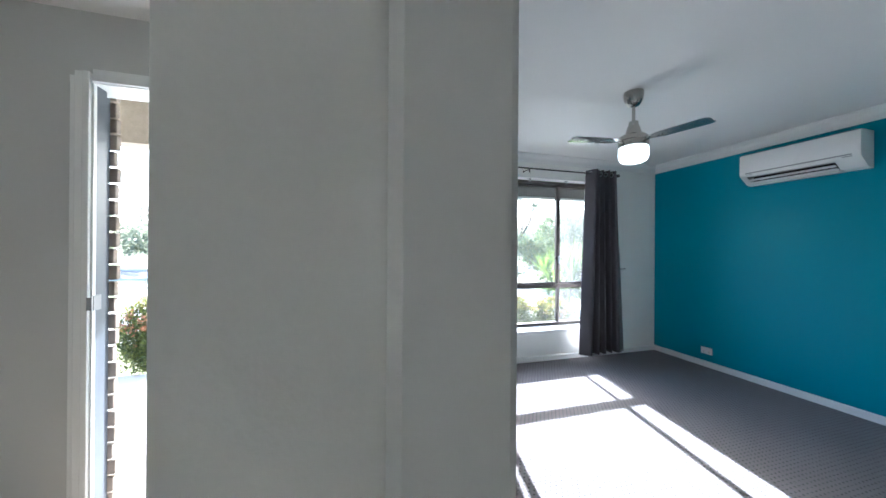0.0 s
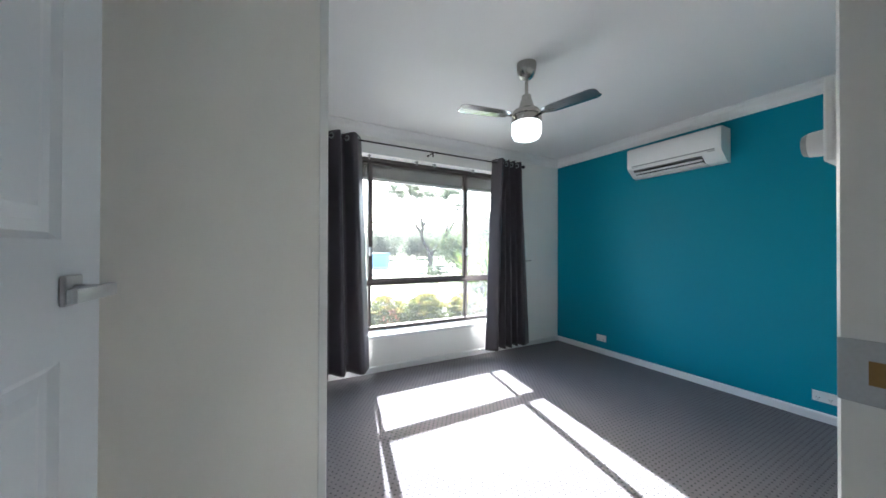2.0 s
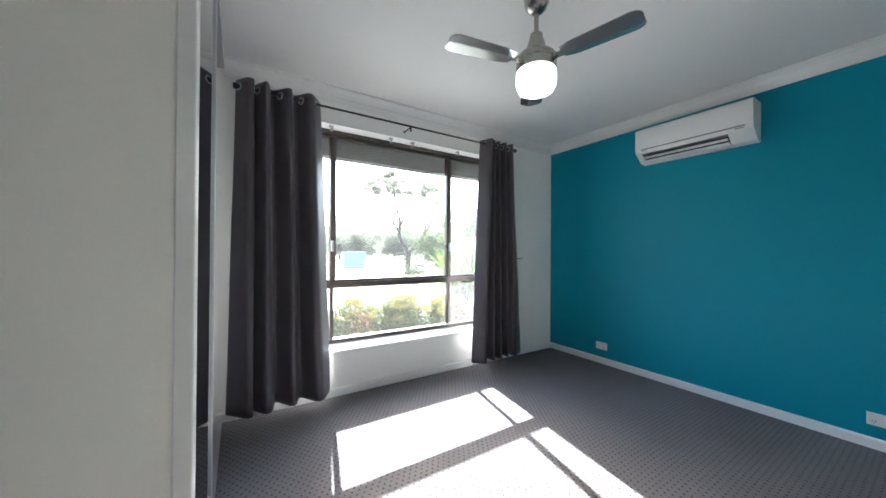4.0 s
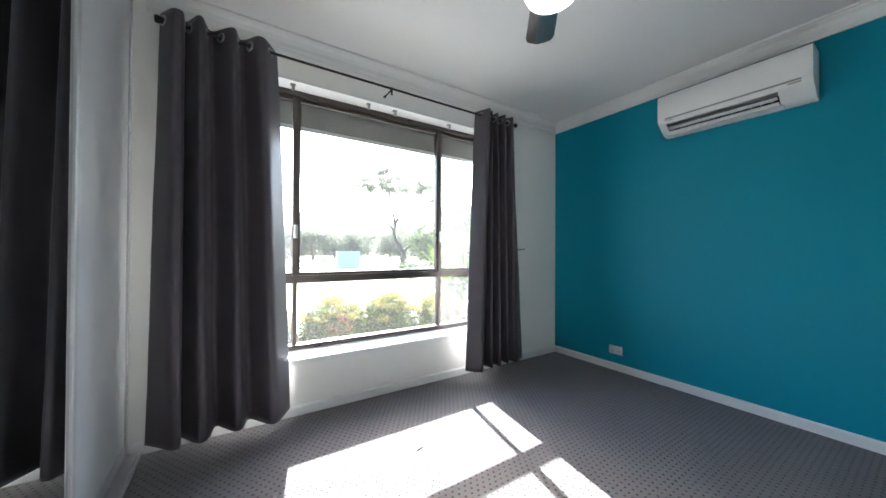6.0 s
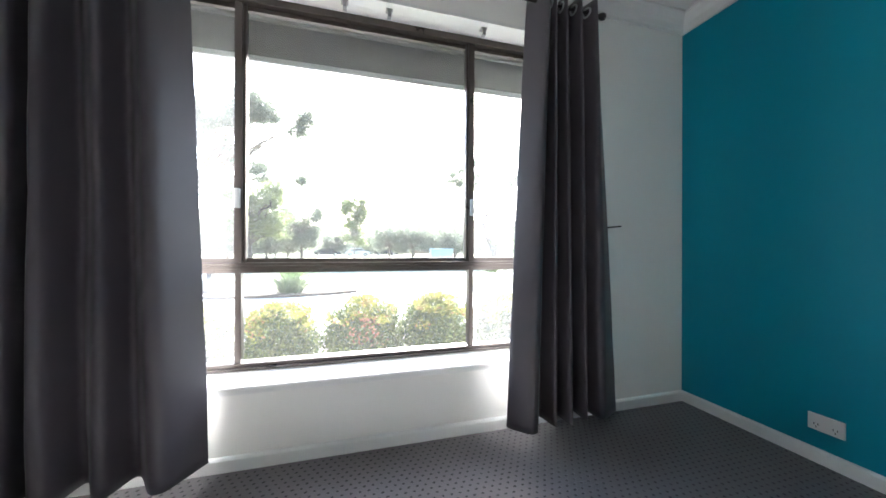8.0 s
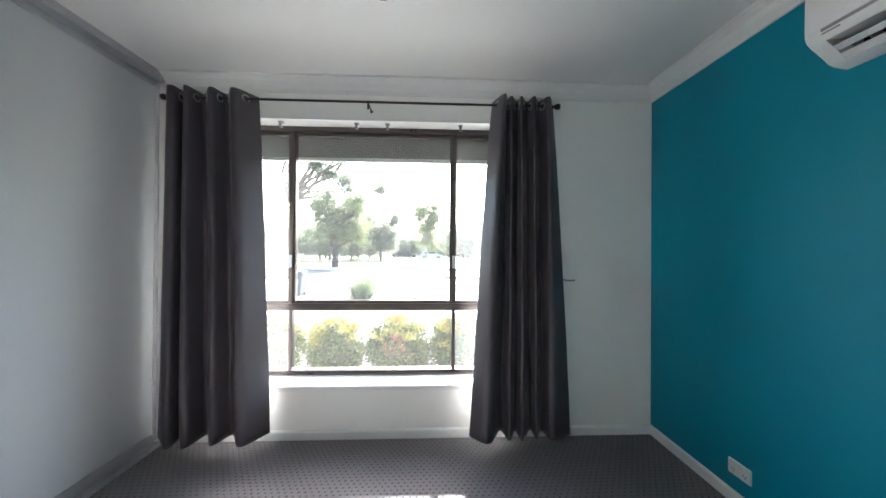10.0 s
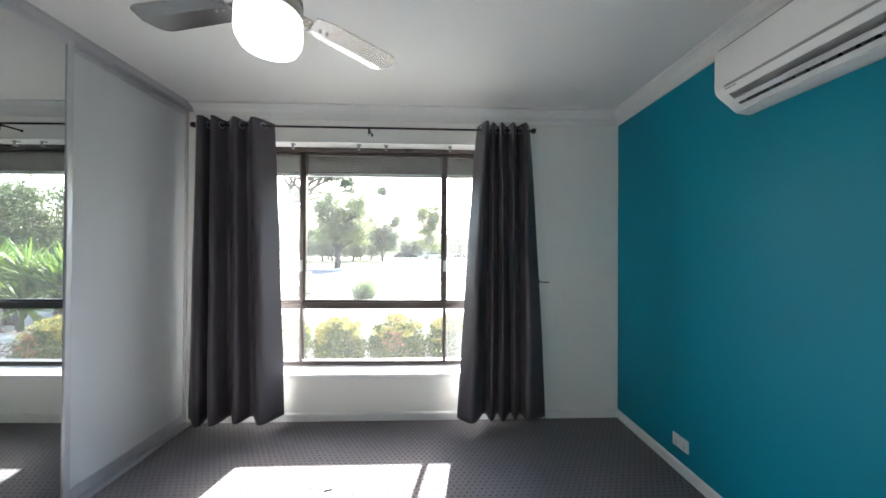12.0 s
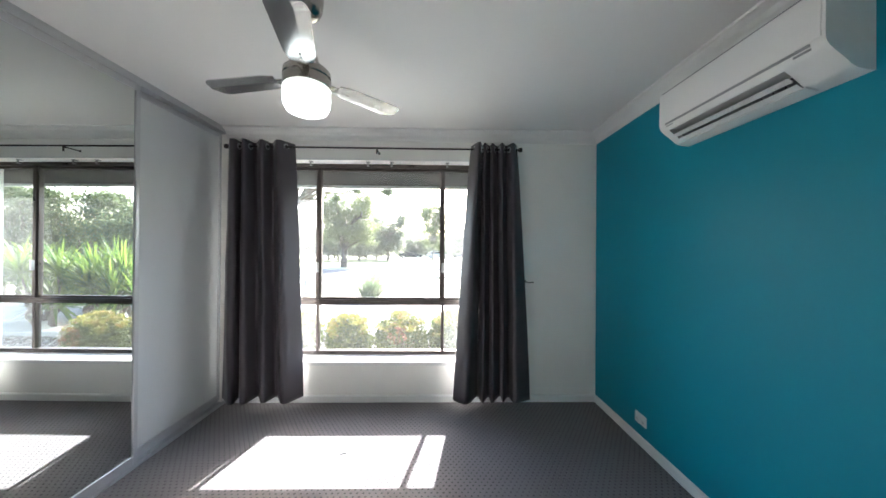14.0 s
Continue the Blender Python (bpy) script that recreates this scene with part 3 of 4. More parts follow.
def build_curtain(top, bottom, seed, label):
    foot = Vector((sum(p[0] for p in bottom) / len(bottom), ROD_Y, 0.075))
    c = thing("curtain", label, "curtain", foot, group="pair of curtains")
    off = Matrix.Translation(-foot)
    bm, up = curtain_mesh(top, bottom, seed, ROD_Z + 0.045, 0.078)
    bm.transform(off)
    part("drape", bm, (FABRIC, LINING), c)
    for p, q in zip(up, up[1:]):
        if (p.y - ROD_Y) * (q.y - ROD_Y) < 0:
            t = q - p
            at = p + t * ((ROD_Y - p.y) / t.y)
            m = off @ Matrix.Translation((at.x, ROD_Y, ROD_Z)) @ Vector((t.y, -t.x, 0)).to_track_quat("Z", "Y").to_matrix().to_4x4()
            part("eyelet", torus(bmesh.new(), m, 0.022, 0.0055), SILVER, c, "shiny metal eyelet", True)


build_curtain([(-3.185, -0.1), (-3.125, -0.17), (-3.085, -0.165), (-3.09, -0.08), (-3.024, -0.175), (-3.005, -0.165), (-2.985, -0.065), (-2.868, -0.18), (-2.843, -0.065), (-2.743, -0.18), (-2.654, -0.06)],
              [(-3.225, -0.1), (-3.12, -0.19), (-3.065, -0.18), (-3.105, -0.075), (-3.011, -0.2), (-2.965, -0.19), (-2.943, -0.07), (-2.826, -0.2), (-2.787, -0.07), (-2.667, -0.21), (-2.563, -0.06)],
              3, "charcoal grey eyelet curtain drawn back beside the wardrobe")
build_curtain([(-1.13, -0.07), (-1.085, -0.17), (-1.065, -0.17), (-1.03, -0.08), (-1.03, -0.165), (-0.965, -0.07), (-0.969, -0.165), (-0.9, -0.07), (-0.885, -0.17), (-0.83, -0.08), (-0.79, -0.165), (-0.742, -0.1)],
              [(-1.278, -0.13), (-1.191, -0.2), (-1.15, -0.19), (-1.062, -0.06), (-1.04, -0.19), (-0.96, -0.06), (-0.96, -0.2), (-0.868, -0.07), (-0.875, -0.2), (-0.795, -0.08), (-0.78, -0.19), (-0.62, -0.12)],
              8, "charcoal grey eyelet curtain drawn back beside the plain wall")


def build_rod():
    r = thing("curtain_rod", "thin dark metal curtain rod with small end knobs", "curtain rod", (-1.95, ROD_Y, ROD_Z))
    off = Matrix.Translation((1.95, -ROD_Y, -ROD_Z))

    def add(name, bm, label=""):
        bm.transform(off)
        return part(name, bm, DARK_METAL, r, label, True)
    add("pole", tube(bmesh.new(), (-3.17, ROD_Y, ROD_Z), (-0.735, ROD_Y, ROD_Z), 0.0075))
    for x, s in ((-3.17, -1), (-0.735, 1)):
        add("end_knob", tube(tube(bmesh.new(), (x, ROD_Y, ROD_Z), (x + s * 0.02, ROD_Y, ROD_Z), 0.012, 0.02), (x + s * 0.02, ROD_Y, ROD_Z), (x + s * 0.034, ROD_Y, ROD_Z), 0.02, 0.017))
    for x in (-3.15, -1.935, -0.755):
        bm = tube(bmesh.new(), (x, 0.0, ROD_Z - 0.012), (x, ROD_Y, ROD_Z - 0.012), 0.005, seg=10)
        tube(bm, (x, 0.0, ROD_Z - 0.012), (x, -0.004, ROD_Z - 0.012), 0.01, seg=16)
        box(bm, x - 0.006, x + 0.006, ROD_Y - 0.012, ROD_Y - 0.006, ROD_Z - 0.05, ROD_Z + 0.004)
        box(bm, x - 0.006, x + 0.006, ROD_Y - 0.012, ROD_Y + 0.012, ROD_Z - 0.02, ROD_Z - 0.008)
        add("bracket", bm)
    return r


build_rod()

hook = thing("curtain_hook", "small dark metal curtain holdback hook on the wall", "hook", (-0.64, 0, 1.067))
bm = tube(bmesh.new(), (0, 0, 0), (0, -0.125, 0.0), 0.004, seg=10)
tube(bm, (0, -0.125, 0), (0.042, -0.13, 0.004), 0.004, seg=10)
tube(bm, (0, 0, 0), (0, -0.005, 0), 0.014)
part("arm", bm, DARK_METAL, hook, smooth=True)
bm = bmesh.new()
for k in range(8):
    a, b = k / 8, (k + 1) / 8
    tube(bm, (-0.005 - 0.045 * a, -0.12 + 0.05 * a, -0.002 - 0.06 * a * a), (-0.005 - 0.045 * b, -0.12 + 0.05 * b, -0.002 - 0.06 * b * b), 0.0012, seg=6)
part("cord", bm, PLASTIC_GREY, hook, "thin grey cord")


# ---- ceiling fan ----
def build_fan():
    f = thing("ceiling_fan", "brushed nickel three-blade ceiling fan with a lit opal lamp", "ceiling fan", (-1.966, -1.524, H))
    part("canopy", lathe([(0.016, -0.1), (0.03, -0.096), (0.046, -0.082), (0.057, -0.057), (0.062, -0.024), (0.062, 0.0)]), NICKEL, f, smooth=True)
    part("downrod", lathe([(0.011, -0.22), (0.011, -0.07)], 20), NICKEL, f, smooth=True)
    part("neck", lathe([(0.052, -0.298), (0.05, -0.285), (0.038, -0.24), (0.03, -0.22), (0.03, -0.205), (0.012, -0.2)]), NICKEL, f, smooth=True)
    part("motor_housing", lathe([(0.088, -0.385), (0.094, -0.381), (0.094, -0.345), (0.091, -0.341), (0.094, -0.337), (0.092, -0.315), (0.08, -0.302), (0.05, -0.295)]), NICKEL, f, smooth=True)
    part("lamp_glass", lathe([(0.03, -0.488), (0.06, -0.486), (0.08, -0.476), (0.091, -0.455), (0.094, -0.43), (0.092, -0.386)]), LAMP_GLASS, f, "lit opal glass lamp shade", True)
    for ang in (-76, 46, 168):
        bm = bmesh.new()
        # square-ended blade, creased lengthwise
        rings = []
        for x, w in ((0.13, 0.72), (0.18, 0.94), (0.415, 1.08), (0.436, 0.98), (0.449, 0.78), (0.454, 0.5)):
            ridge = [(-0.06, 0.004), (0.018, 0.0), (0.057, 0.01)]
            loop = [(y * w, z - 0.0018) for y, z in ridge] + [(y * w, z + 0.0018) for y, z in reversed(ridge)]
            rings.append([bm.verts.new((x, y, z)) for y, z in loop])
        for p, q in zip(rings, rings[1:]):
            for i in range(6):
                bm.faces.new((p[i], p[(i + 1) % 6], q[(i + 1) % 6], q[i]))
        for ring in (rings[0], rings[-1]):
            bm.faces.new((ring[0], ring[1], ring[4], ring[5]))
            bm.faces.new((ring[1], ring[2], ring[3], ring[4]))
        bmesh.ops.recalc_face_normals(bm, faces=bm.faces)
        bm.transform(Matrix.Translation((0, 0, -0.347)) @ Matrix.Rotation(radians(ang), 4, "Z") @ Matrix.Rotation(radians(-4), 4, "X"))
        blade = part("blade", bm, BLADE, f, "silver metal blade")
        bm = boxes((0.075, 0.2, -0.02, 0.02, 0.0025, 0.007), bevel=0.001)
        for x, y in ((0.16, 0.0), (0.185, 0.0)):
            tube(bm, (x, y, -0.005), (x, y, 0.003), 0.005, seg=10)
        bm.transform(Matrix.Translation((0, 0, -0.347)) @ Matrix.Rotation(radians(ang), 4, "Z") @ Matrix.Rotation(radians(-4), 4, "X"))
        part("blade_arm", bm, NICKEL, blade)


build_fan()


# ---- air conditioner ----
def build_aircon():
    y0, y1, zb, zt = -1.85, -1.063, 1.936, 2.222
    a = thing("air_conditioner", "white wall-mounted split air conditioner with open louvres", "air conditioner", (0, y1, zb))
    off = Matrix.Translation((0, -y1, -zb))
    s0, s1 = y0 + 0.145, y1 - 0.048          # ends of the outlet slot

    def add(name, bm, mat, label="", smooth=False, parent=a):
        bm.transform(off)
        return part(name, bm, mat, parent, label, smooth)
    front = [(0, zt), (-0.15, zt), (-0.162, zt - 0.005), (-0.167, zt - 0.016), (-0.169, 2.06), (-0.168, 2.042), (-0.162, 2.024), (-0.147, 2.008)]
    low = [(-0.1, 1.972), (-0.078, 1.952), (-0.06, 1.943), (-0.03, zb + 0.002), (0, zb)]
    # casing: two solid cheeks and a hollow middle behind the outlet
    for p, q in ((y0, s0), (s1, y1)):
        bm = extrude(front + low, p, q, "y")
        add("end_casing", bm, PLASTIC, smooth=True)
    add("body", extrude(front + [(-0.135, 2.012), (-0.03, 2.02), (-0.03, zb + 0.002), (0, zb)], s0, s1, "y"), PLASTIC, smooth=True)
    add("front_panel", extrude([(-0.166, zt - 0.014), (-0.169, zt - 0.018), (-0.1725, 2.056), (-0.17, 2.051), (-0.166, 2.053)], y0 + 0.012, y1 - 0.012, "y"), PLASTIC, smooth=True)
    # grey strip laid on the casing as the front panel's shadow
    add("panel_shadow_line", boxes((-0.1705, -0.165, y0 + 0.045, y1 - 0.05, 2.036, 2.0455)), PLASTIC_GREY, "grey strip drawn as the shadow line under the front panel")
    add("air_outlet", boxes((-0.05, -0.032, s0 + 0.001, s1 - 0.001, zb + 0.012, 2.018)), DARK, "dark air outlet slot")
    blade = lambda p, q, t: [p, q, (q[0] + 0.4 * t, q[1] + t), (p[0] + 0.4 * t, p[1] + t)]
    add("louvre", extrude(blade((-0.127, 1.983), (-0.107, 1.971), 0.003), s0 + 0.006, s1 - 0.006, "y"), PLASTIC, "white louvre blade")
    add("louvre", extrude(blade((-0.097, 1.96), (-0.064, 1.941), 0.003), s0 + 0.004, s1 - 0.004, "y"), PLASTIC, "white louvre blade")
    add("outlet_lip", extrude([(-0.083, 1.94), (-0.03, 1.93), (-0.03, 1.936), (-0.08, 1.946)], s0 - 0.012, s1 - 0.004, "y"), PLASTIC)
    for k in range(12):
        y = s0 + 0.035 + k * (s1 - s0 - 0.07) / 11
        add("deflector", extrude([(-0.118, 1.985), (-0.09, 1.966), (-0.055, 1.96), (-0.055, 2.0)], y, y + 0.003, "y"), PLASTIC_GREY)
    add("display", boxes((-0.1655, -0.158, y0 + 0.045, y0 + 0.1, 2.024, 2.031)), PLASTIC_GREY, "small grey indicator window")
    add("badge", boxes((-0.1675, -0.16, y1 - 0.1, y1 - 0.05, 2.026, 2.0295)), PLASTIC_GREY, "small grey badge")
    add("top_gap", boxes((-0.16, -0.004, y0 + 0.01, y1 - 0.01, zt - 0.002, zt + 0.002)), PLASTIC_GREY, "grey top grille")


build_aircon()


# ---- sockets and switch ----
def build_outlet(y, z):
    o = thing("power_outlet", "white double power outlet low on the teal wall", "power outlet", (0, y, z), group="wall outlets")
    part("plate", boxes((-0.009, 0, -0.058, 0.058, -0.036, 0.036), bevel=0.002), PLASTIC, o)
    for s in (-1, 1):
        part("rocker", boxes((-0.012, -0.009, s * 0.03 - 0.006, s * 0.03 + 0.006, 0.012, 0.028), bevel=0.001), PLASTIC, o)
        part("socket_holes", boxes((-0.0095, -0.0085, s * 0.03 - 0.008, s * 0.03 - 0.005, -0.012, -0.004), (-0.0095, -0.0085, s * 0.03 + 0.005, s * 0.03 + 0.008, -0.012, -0.004),
                                   (-0.0095, -0.0085, s * 0.03 - 0.0015, s * 0.03 + 0.0015, -0.024, -0.016)), DARK, o, "dark socket slots")
    return o


build_outlet(-0.652, 0.179)
build_outlet(-2.37, 0.172)

sw = thing("wall_switch", "white surface-mounted wall switch with a round fan speed dial", "switch", (-2.786, SY1, 1.345))
part("mounting_box", boxes((-0.037, 0.037, 0, 0.024, -0.048, 0.048), bevel=0.003), PLASTIC, sw)
part("plate", boxes((-0.04, 0.04, 0.024, 0.034, -0.052, 0.052), bevel=0.003), PLASTIC, sw)
part("dial", tube(bmesh.new(), (0, 0.034, -0.02), (0, 0.054, -0.02), 0.018, 0.016, 20), PLASTIC, sw, "round white dial", True)
part("dial_cap", tube(bmesh.new(), (0, 0.054, -0.02), (0, 0.06, -0.02), 0.016, 0.013, 20), PLASTIC_GREY, sw, "grey dial cap", True)
part("rocker", boxes((-0.01, 0.01, 0.034, 0.038, 0.016, 0.036), bevel=0.001), PLASTIC, sw)

# a small clip lying on the carpet
bit = tagged(part("carpet_scrap", boxes((-0.022, 0.022, -0.006, 0.006, 0.0, 0.006), (0.0, 0.02, 0.004, 0.012, 0.0, 0.005), bevel=0.002), PLASTIC_GREY), "tiny grey scrap lying on the carpet", "scrap")
bit.matrix_world = pose(-2.027, -0.726, 0.0, 0, 0, 20)


# ---- front doorway ----
def build_front_door():
    d = thing("door_2", "white front door frame with a steel strike plate", "door frame", (-5.06, -1.4, 0), kind="structure")
    off = Matrix.Translation((5.06, 1.4, 0))

    def add(name, bm, mat, label=""):
        bm.transform(off)
        return part(name, bm, mat, d, label)
    for x, s, w in ((-5.0, -1, 0.088), (-4.2, 1, 0.028)):
        add("jamb", boxes((x, x + s * w, -1.404, -1.385, 0, 2.05)), TRIM)
        add("jamb_lining", boxes((x, x + s * w, -1.385, -1.32, 0, 2.05)), SURROUND, "blue-grey painted outer lining, darkened as porch shade")
        add("architrave", boxes((x + s * 0.008, x + s * 0.035, -1.422, -1.404, 0, 2.1), (x + s * 0.035, x + s * 0.066, -1.416, -1.404, 0, 2.1), bevel=0.003), TRIM)
    add("head", boxes((-5.09, -4.17, -1.404, -1.246, 2.05, 2.08)), TRIM)
    add("architrave", boxes((-5.0, -4.208, -1.422, -1.404, 2.055, 2.09), (-5.0, -4.208, -1.416, -1.404, 2.09, 2.115), bevel=0.003), TRIM)
    add("strike_plate", boxes((-5.001, -4.9975, -1.4, -1.35, 0.99, 1.06), (-5.01, -4.99, -1.426, -1.421, 0.995, 1.055)), PLASTIC_GREY, "steel strike plate")


build_front_door()


# ---- outside: eave, awning, ground ----
GZ = -0.3


def outside_house():
    e = thing("eave", "white painted eave lining over the window", "eave", (-1.9, 0.27, 2.5), kind="structure")
    off = Matrix.Translation((1.9, -0.27, -2.5))
    for name, bm, mat in (("soffit", boxes((-9.0, 3.0, 0.27, 0.86, 2.42, 2.44)), CEILING), ("fascia", boxes((-9.0, 3.0, 0.86, 0.885, 2.38, 2.62), bevel=0.004), TRIM),
                          ("gutter", extrude([(0.885, 2.62), (0.99, 2.62), (0.99, 2.6), (0.98, 2.52), (0.885, 2.5)], -9.0, 3.0, "x"), CAR_WHITE)):
        bm.transform(off)
        part(name, bm, mat, e)
    structure("roof", extrude([(0.95, 2.62), (-6.0, 4.6), (-12.0, 2.6), (-12.0, 2.55), (-5.0, 2.49), (0.95, 2.56)], -9.0, 3.0, "x"), ROOF_TILE, "brown tiled house roof", "roof")
    a = thing("window_awning", "grey canvas awning rolled up outside the window", "awning", (-1.94, 0.27, 2.2))
    off = Matrix.Translation((1.94, -0.27, -2.2))
    bm = bmesh.new()
    n = 60
    lo = [bm.verts.new((-3.6 + 3.3 * i / n, 0.372 + 0.004 * math.sin(i * 1.3), 1.962)) for i in range(n + 1)]
    hi = [bm.verts.new((-3.6 + 3.3 * i / n, 0.366 + 0.003 * math.sin(i * 1.9), 2.165)) for i in range(n + 1)]
    lo2 = [bm.verts.new((v.co.x, v.co.y + 0.004, v.co.z)) for v in lo]
    hi2 = [bm.verts.new((v.co.x, v.co.y + 0.004, v.co.z)) for v in hi]
    for p, q in ((lo, hi), (hi, hi2), (hi2, lo2), (lo2, lo)):
        for i in range(n):
            bm.faces.new((p[i], p[i + 1], q[i + 1], q[i]))
    bm.transform(off)
    part("canvas", bm, AWNING, a, "weathered grey canvas", True)
    bm = boxes((-3.6, -0.3, 0.362, 0.382, 1.945, 1.975), bevel=0.004)
    bm.transform(off)
    part("bottom_bar", bm, SILVER, a, "aluminium bottom bar", True)
    bm = tube(bmesh.new(), (-3.6, 0.34, 2.17), (-0.3, 0.34, 2.17), 0.022)
    bm.transform(off)
    part("roller", bm, AWNING, a, smooth=True)
    for x in (-3.61, -0.29):
        bm = boxes((x - 0.01, x + 0.01, 0.27, 0.375, 2.14, 2.2), bevel=0.002)
        bm.transform(off)
        part("bracket", bm, SILVER, a)


outside_house()
structure("ground", boxes((-900, 900, 0.27, 1500, GZ - 0.5, GZ), (-900, 900, -900, -12, GZ - 0.5, GZ), (-900, -6.4, -12, 0.27, GZ - 0.5, GZ), (3.0, 900, -12, 0.27, GZ - 0.5, GZ)),
          DRY_GRASS, "dry pale green lawn", "lawn")
structure("pavement_porch", boxes((-7.2, -3.96, -1.25, 0.9, GZ - 0.1, -0.06), bevel=0.01), CONCRETE, "pale concrete porch slab", "porch")
structure("pavement_path", boxes((-5.9, -4.5, 0.9, 11.4, GZ, GZ + 0.02), bevel=0.005), CONCRETE, "pale concrete garden path", "path")
structure("pavement_drive", boxes((-40, 60, 3.1, 8.6, GZ, GZ + 0.015)), CONCRETE, "pale concrete forecourt", "driveway")
structure("pavement_footpath", boxes((-120, 160, 12.2, 13.6, GZ, GZ + 0.03)), CONCRETE, "pale concrete footpath", "footpath")
structure("road", boxes((-200, 260, 16.0, 23.5, GZ, GZ + 0.006)), ASPHALT, "grey asphalt street", "road")
for y in (15.8, 23.5):
    structure("kerb", boxes((-200, 260, y, y + 0.2, GZ, GZ + 0.13), bevel=0.02), CONCRETE, "pale concrete kerb", "kerb")
structure("garden_bed", boxes((-4.45, 9.0, 0.27, 3.05, GZ, GZ + 0.02)), SOIL, "garden bed under pale pebbles", "garden bed")
structure("garden_border", boxes((-4.45, 9.0, 3.0, 3.1, GZ, GZ + 0.1), bevel=0.015), CONCRETE, "low pale concrete garden edging", "edging")


def shapes_mesh(name, verts, faces, mat, parent=None, label="", smooth=False):
    me = bpy.data.meshes.new(name)
    me.from_pydata(verts, [], faces)
    me.materials.append(mat)
    if smooth:
        me.shade_smooth()
    ob = new(name, me)
    if parent:
        ob.parent = parent
    return tagged(ob, label) if label else ob


def build_pebbles():
    rng = np.random.default_rng(4)
    n = 5200
    c = np.stack([rng.uniform(-4.4, 3.2, n), rng.uniform(0.4, 2.98, n), np.full(n, GZ + 0.03)], 1)
    r = rng.uniform(0.018, 0.042, (n, 1))
    unit = np.array([(1, 0, 0), (0, 1, 0), (-1, 0, 0), (0, -1, 0), (0, 0, 0.7), (0, 0, -0.7)])
    a = rng.uniform(0, 6.28, n)
    rot = np.stack([np.stack([np.cos(a), -np.sin(a), 0 * a], 1), np.stack([np.sin(a), np.cos(a), 0 * a], 1), np.stack([0 * a, 0 * a, 1 + 0 * a], 1)], 1)
    v = np.einsum("nij,kj->nki", rot, unit) * r[:, :, None] * rng.uniform(0.7, 1.3, (n, 6, 1)) + c[:, None]
    tri = np.array([(0, 1, 4), (1, 2, 4), (2, 3, 4), (3, 0, 4), (1, 0, 5), (2, 1, 5), (3, 2, 5), (0, 3, 5)])
    f = (tri[None] + 6 * np.arange(n)[:, None, None]).reshape(-1, 3)
    tagged(shapes_mesh("pebbles", v.reshape(-1, 3).tolist(), f.tolist(), PEBBLE, smooth=True), "pale loose pebbles covering the garden bed", "pebbles", kind="stuff")


build_pebbles()


def leaf_cloud(blobs, count, size, seed, long=2.0, shell=0.55, droop=0.0):
    """Leaves scattered through ellipsoids given as (x, y, z, rx, ry, rz)."""
    rng = np.random.default_rng(seed)
    blobs = np.array(blobs, float)
    vol = (blobs[:, 3] * blobs[:, 4] * blobs[:, 5]) ** 0.667
    pick = rng.choice(len(blobs), count, p=vol / vol.sum())
    d = rng.normal(size=(count, 3))
    d /= np.linalg.norm(d, axis=1, keepdims=True)
    rad = shell + (1 - shell) * rng.random((count, 1)) ** 0.6 if shell >= 0 else np.abs(rng.normal(0.65, 0.48, (count, 1)))
    lump = 1 + 0.18 * np.sin(d[:, :1] * 7 + pick[:, None]) * np.cos(d[:, 1:2] * 6 + d[:, 2:] * 5)
    c = blobs[pick, :3] + d * rad * lump * blobs[pick, 3:]
    t = rng.normal(size=(count, 3)) + d * 0.6
    t[:, 2] -= droop
    t /= np.linalg.norm(t, axis=1, keepdims=True)
    u = np.cross(t, rng.normal(size=(count, 3)))
    u /= np.linalg.norm(u, axis=1, keepdims=True)
    s = size * rng.uniform(0.6, 1.4, (count, 1))
    v = np.stack([c - t * s * long / 2, c + u * s * 0.5, c + t * s * long / 2, c - u * s * 0.5], 1)
    return v.reshape(-1, 3).tolist(), np.arange(count * 4).reshape(-1, 4).tolist()


def limb(bm, a, b, r0, r1, seed, bend=0.08, steps=5, seg=8):
    rnd = random.Random(seed)
    a, b = Vector(a), Vector(b)
    pts = [a.lerp(b, i / steps) for i in range(steps + 1)]
    k = (b - a).length * bend
    for p in pts[1:-1]:
        p += Vector((rnd.uniform(-k, k), rnd.uniform(-k, k), rnd.uniform(-k, k) * 0.5))
    for i in range(steps):
        tube(bm, pts[i], pts[i + 1], r0 + (r1 - r0) * i / steps, r0 + (r1 - r0) * (i + 1) / steps, seg)
    return bm


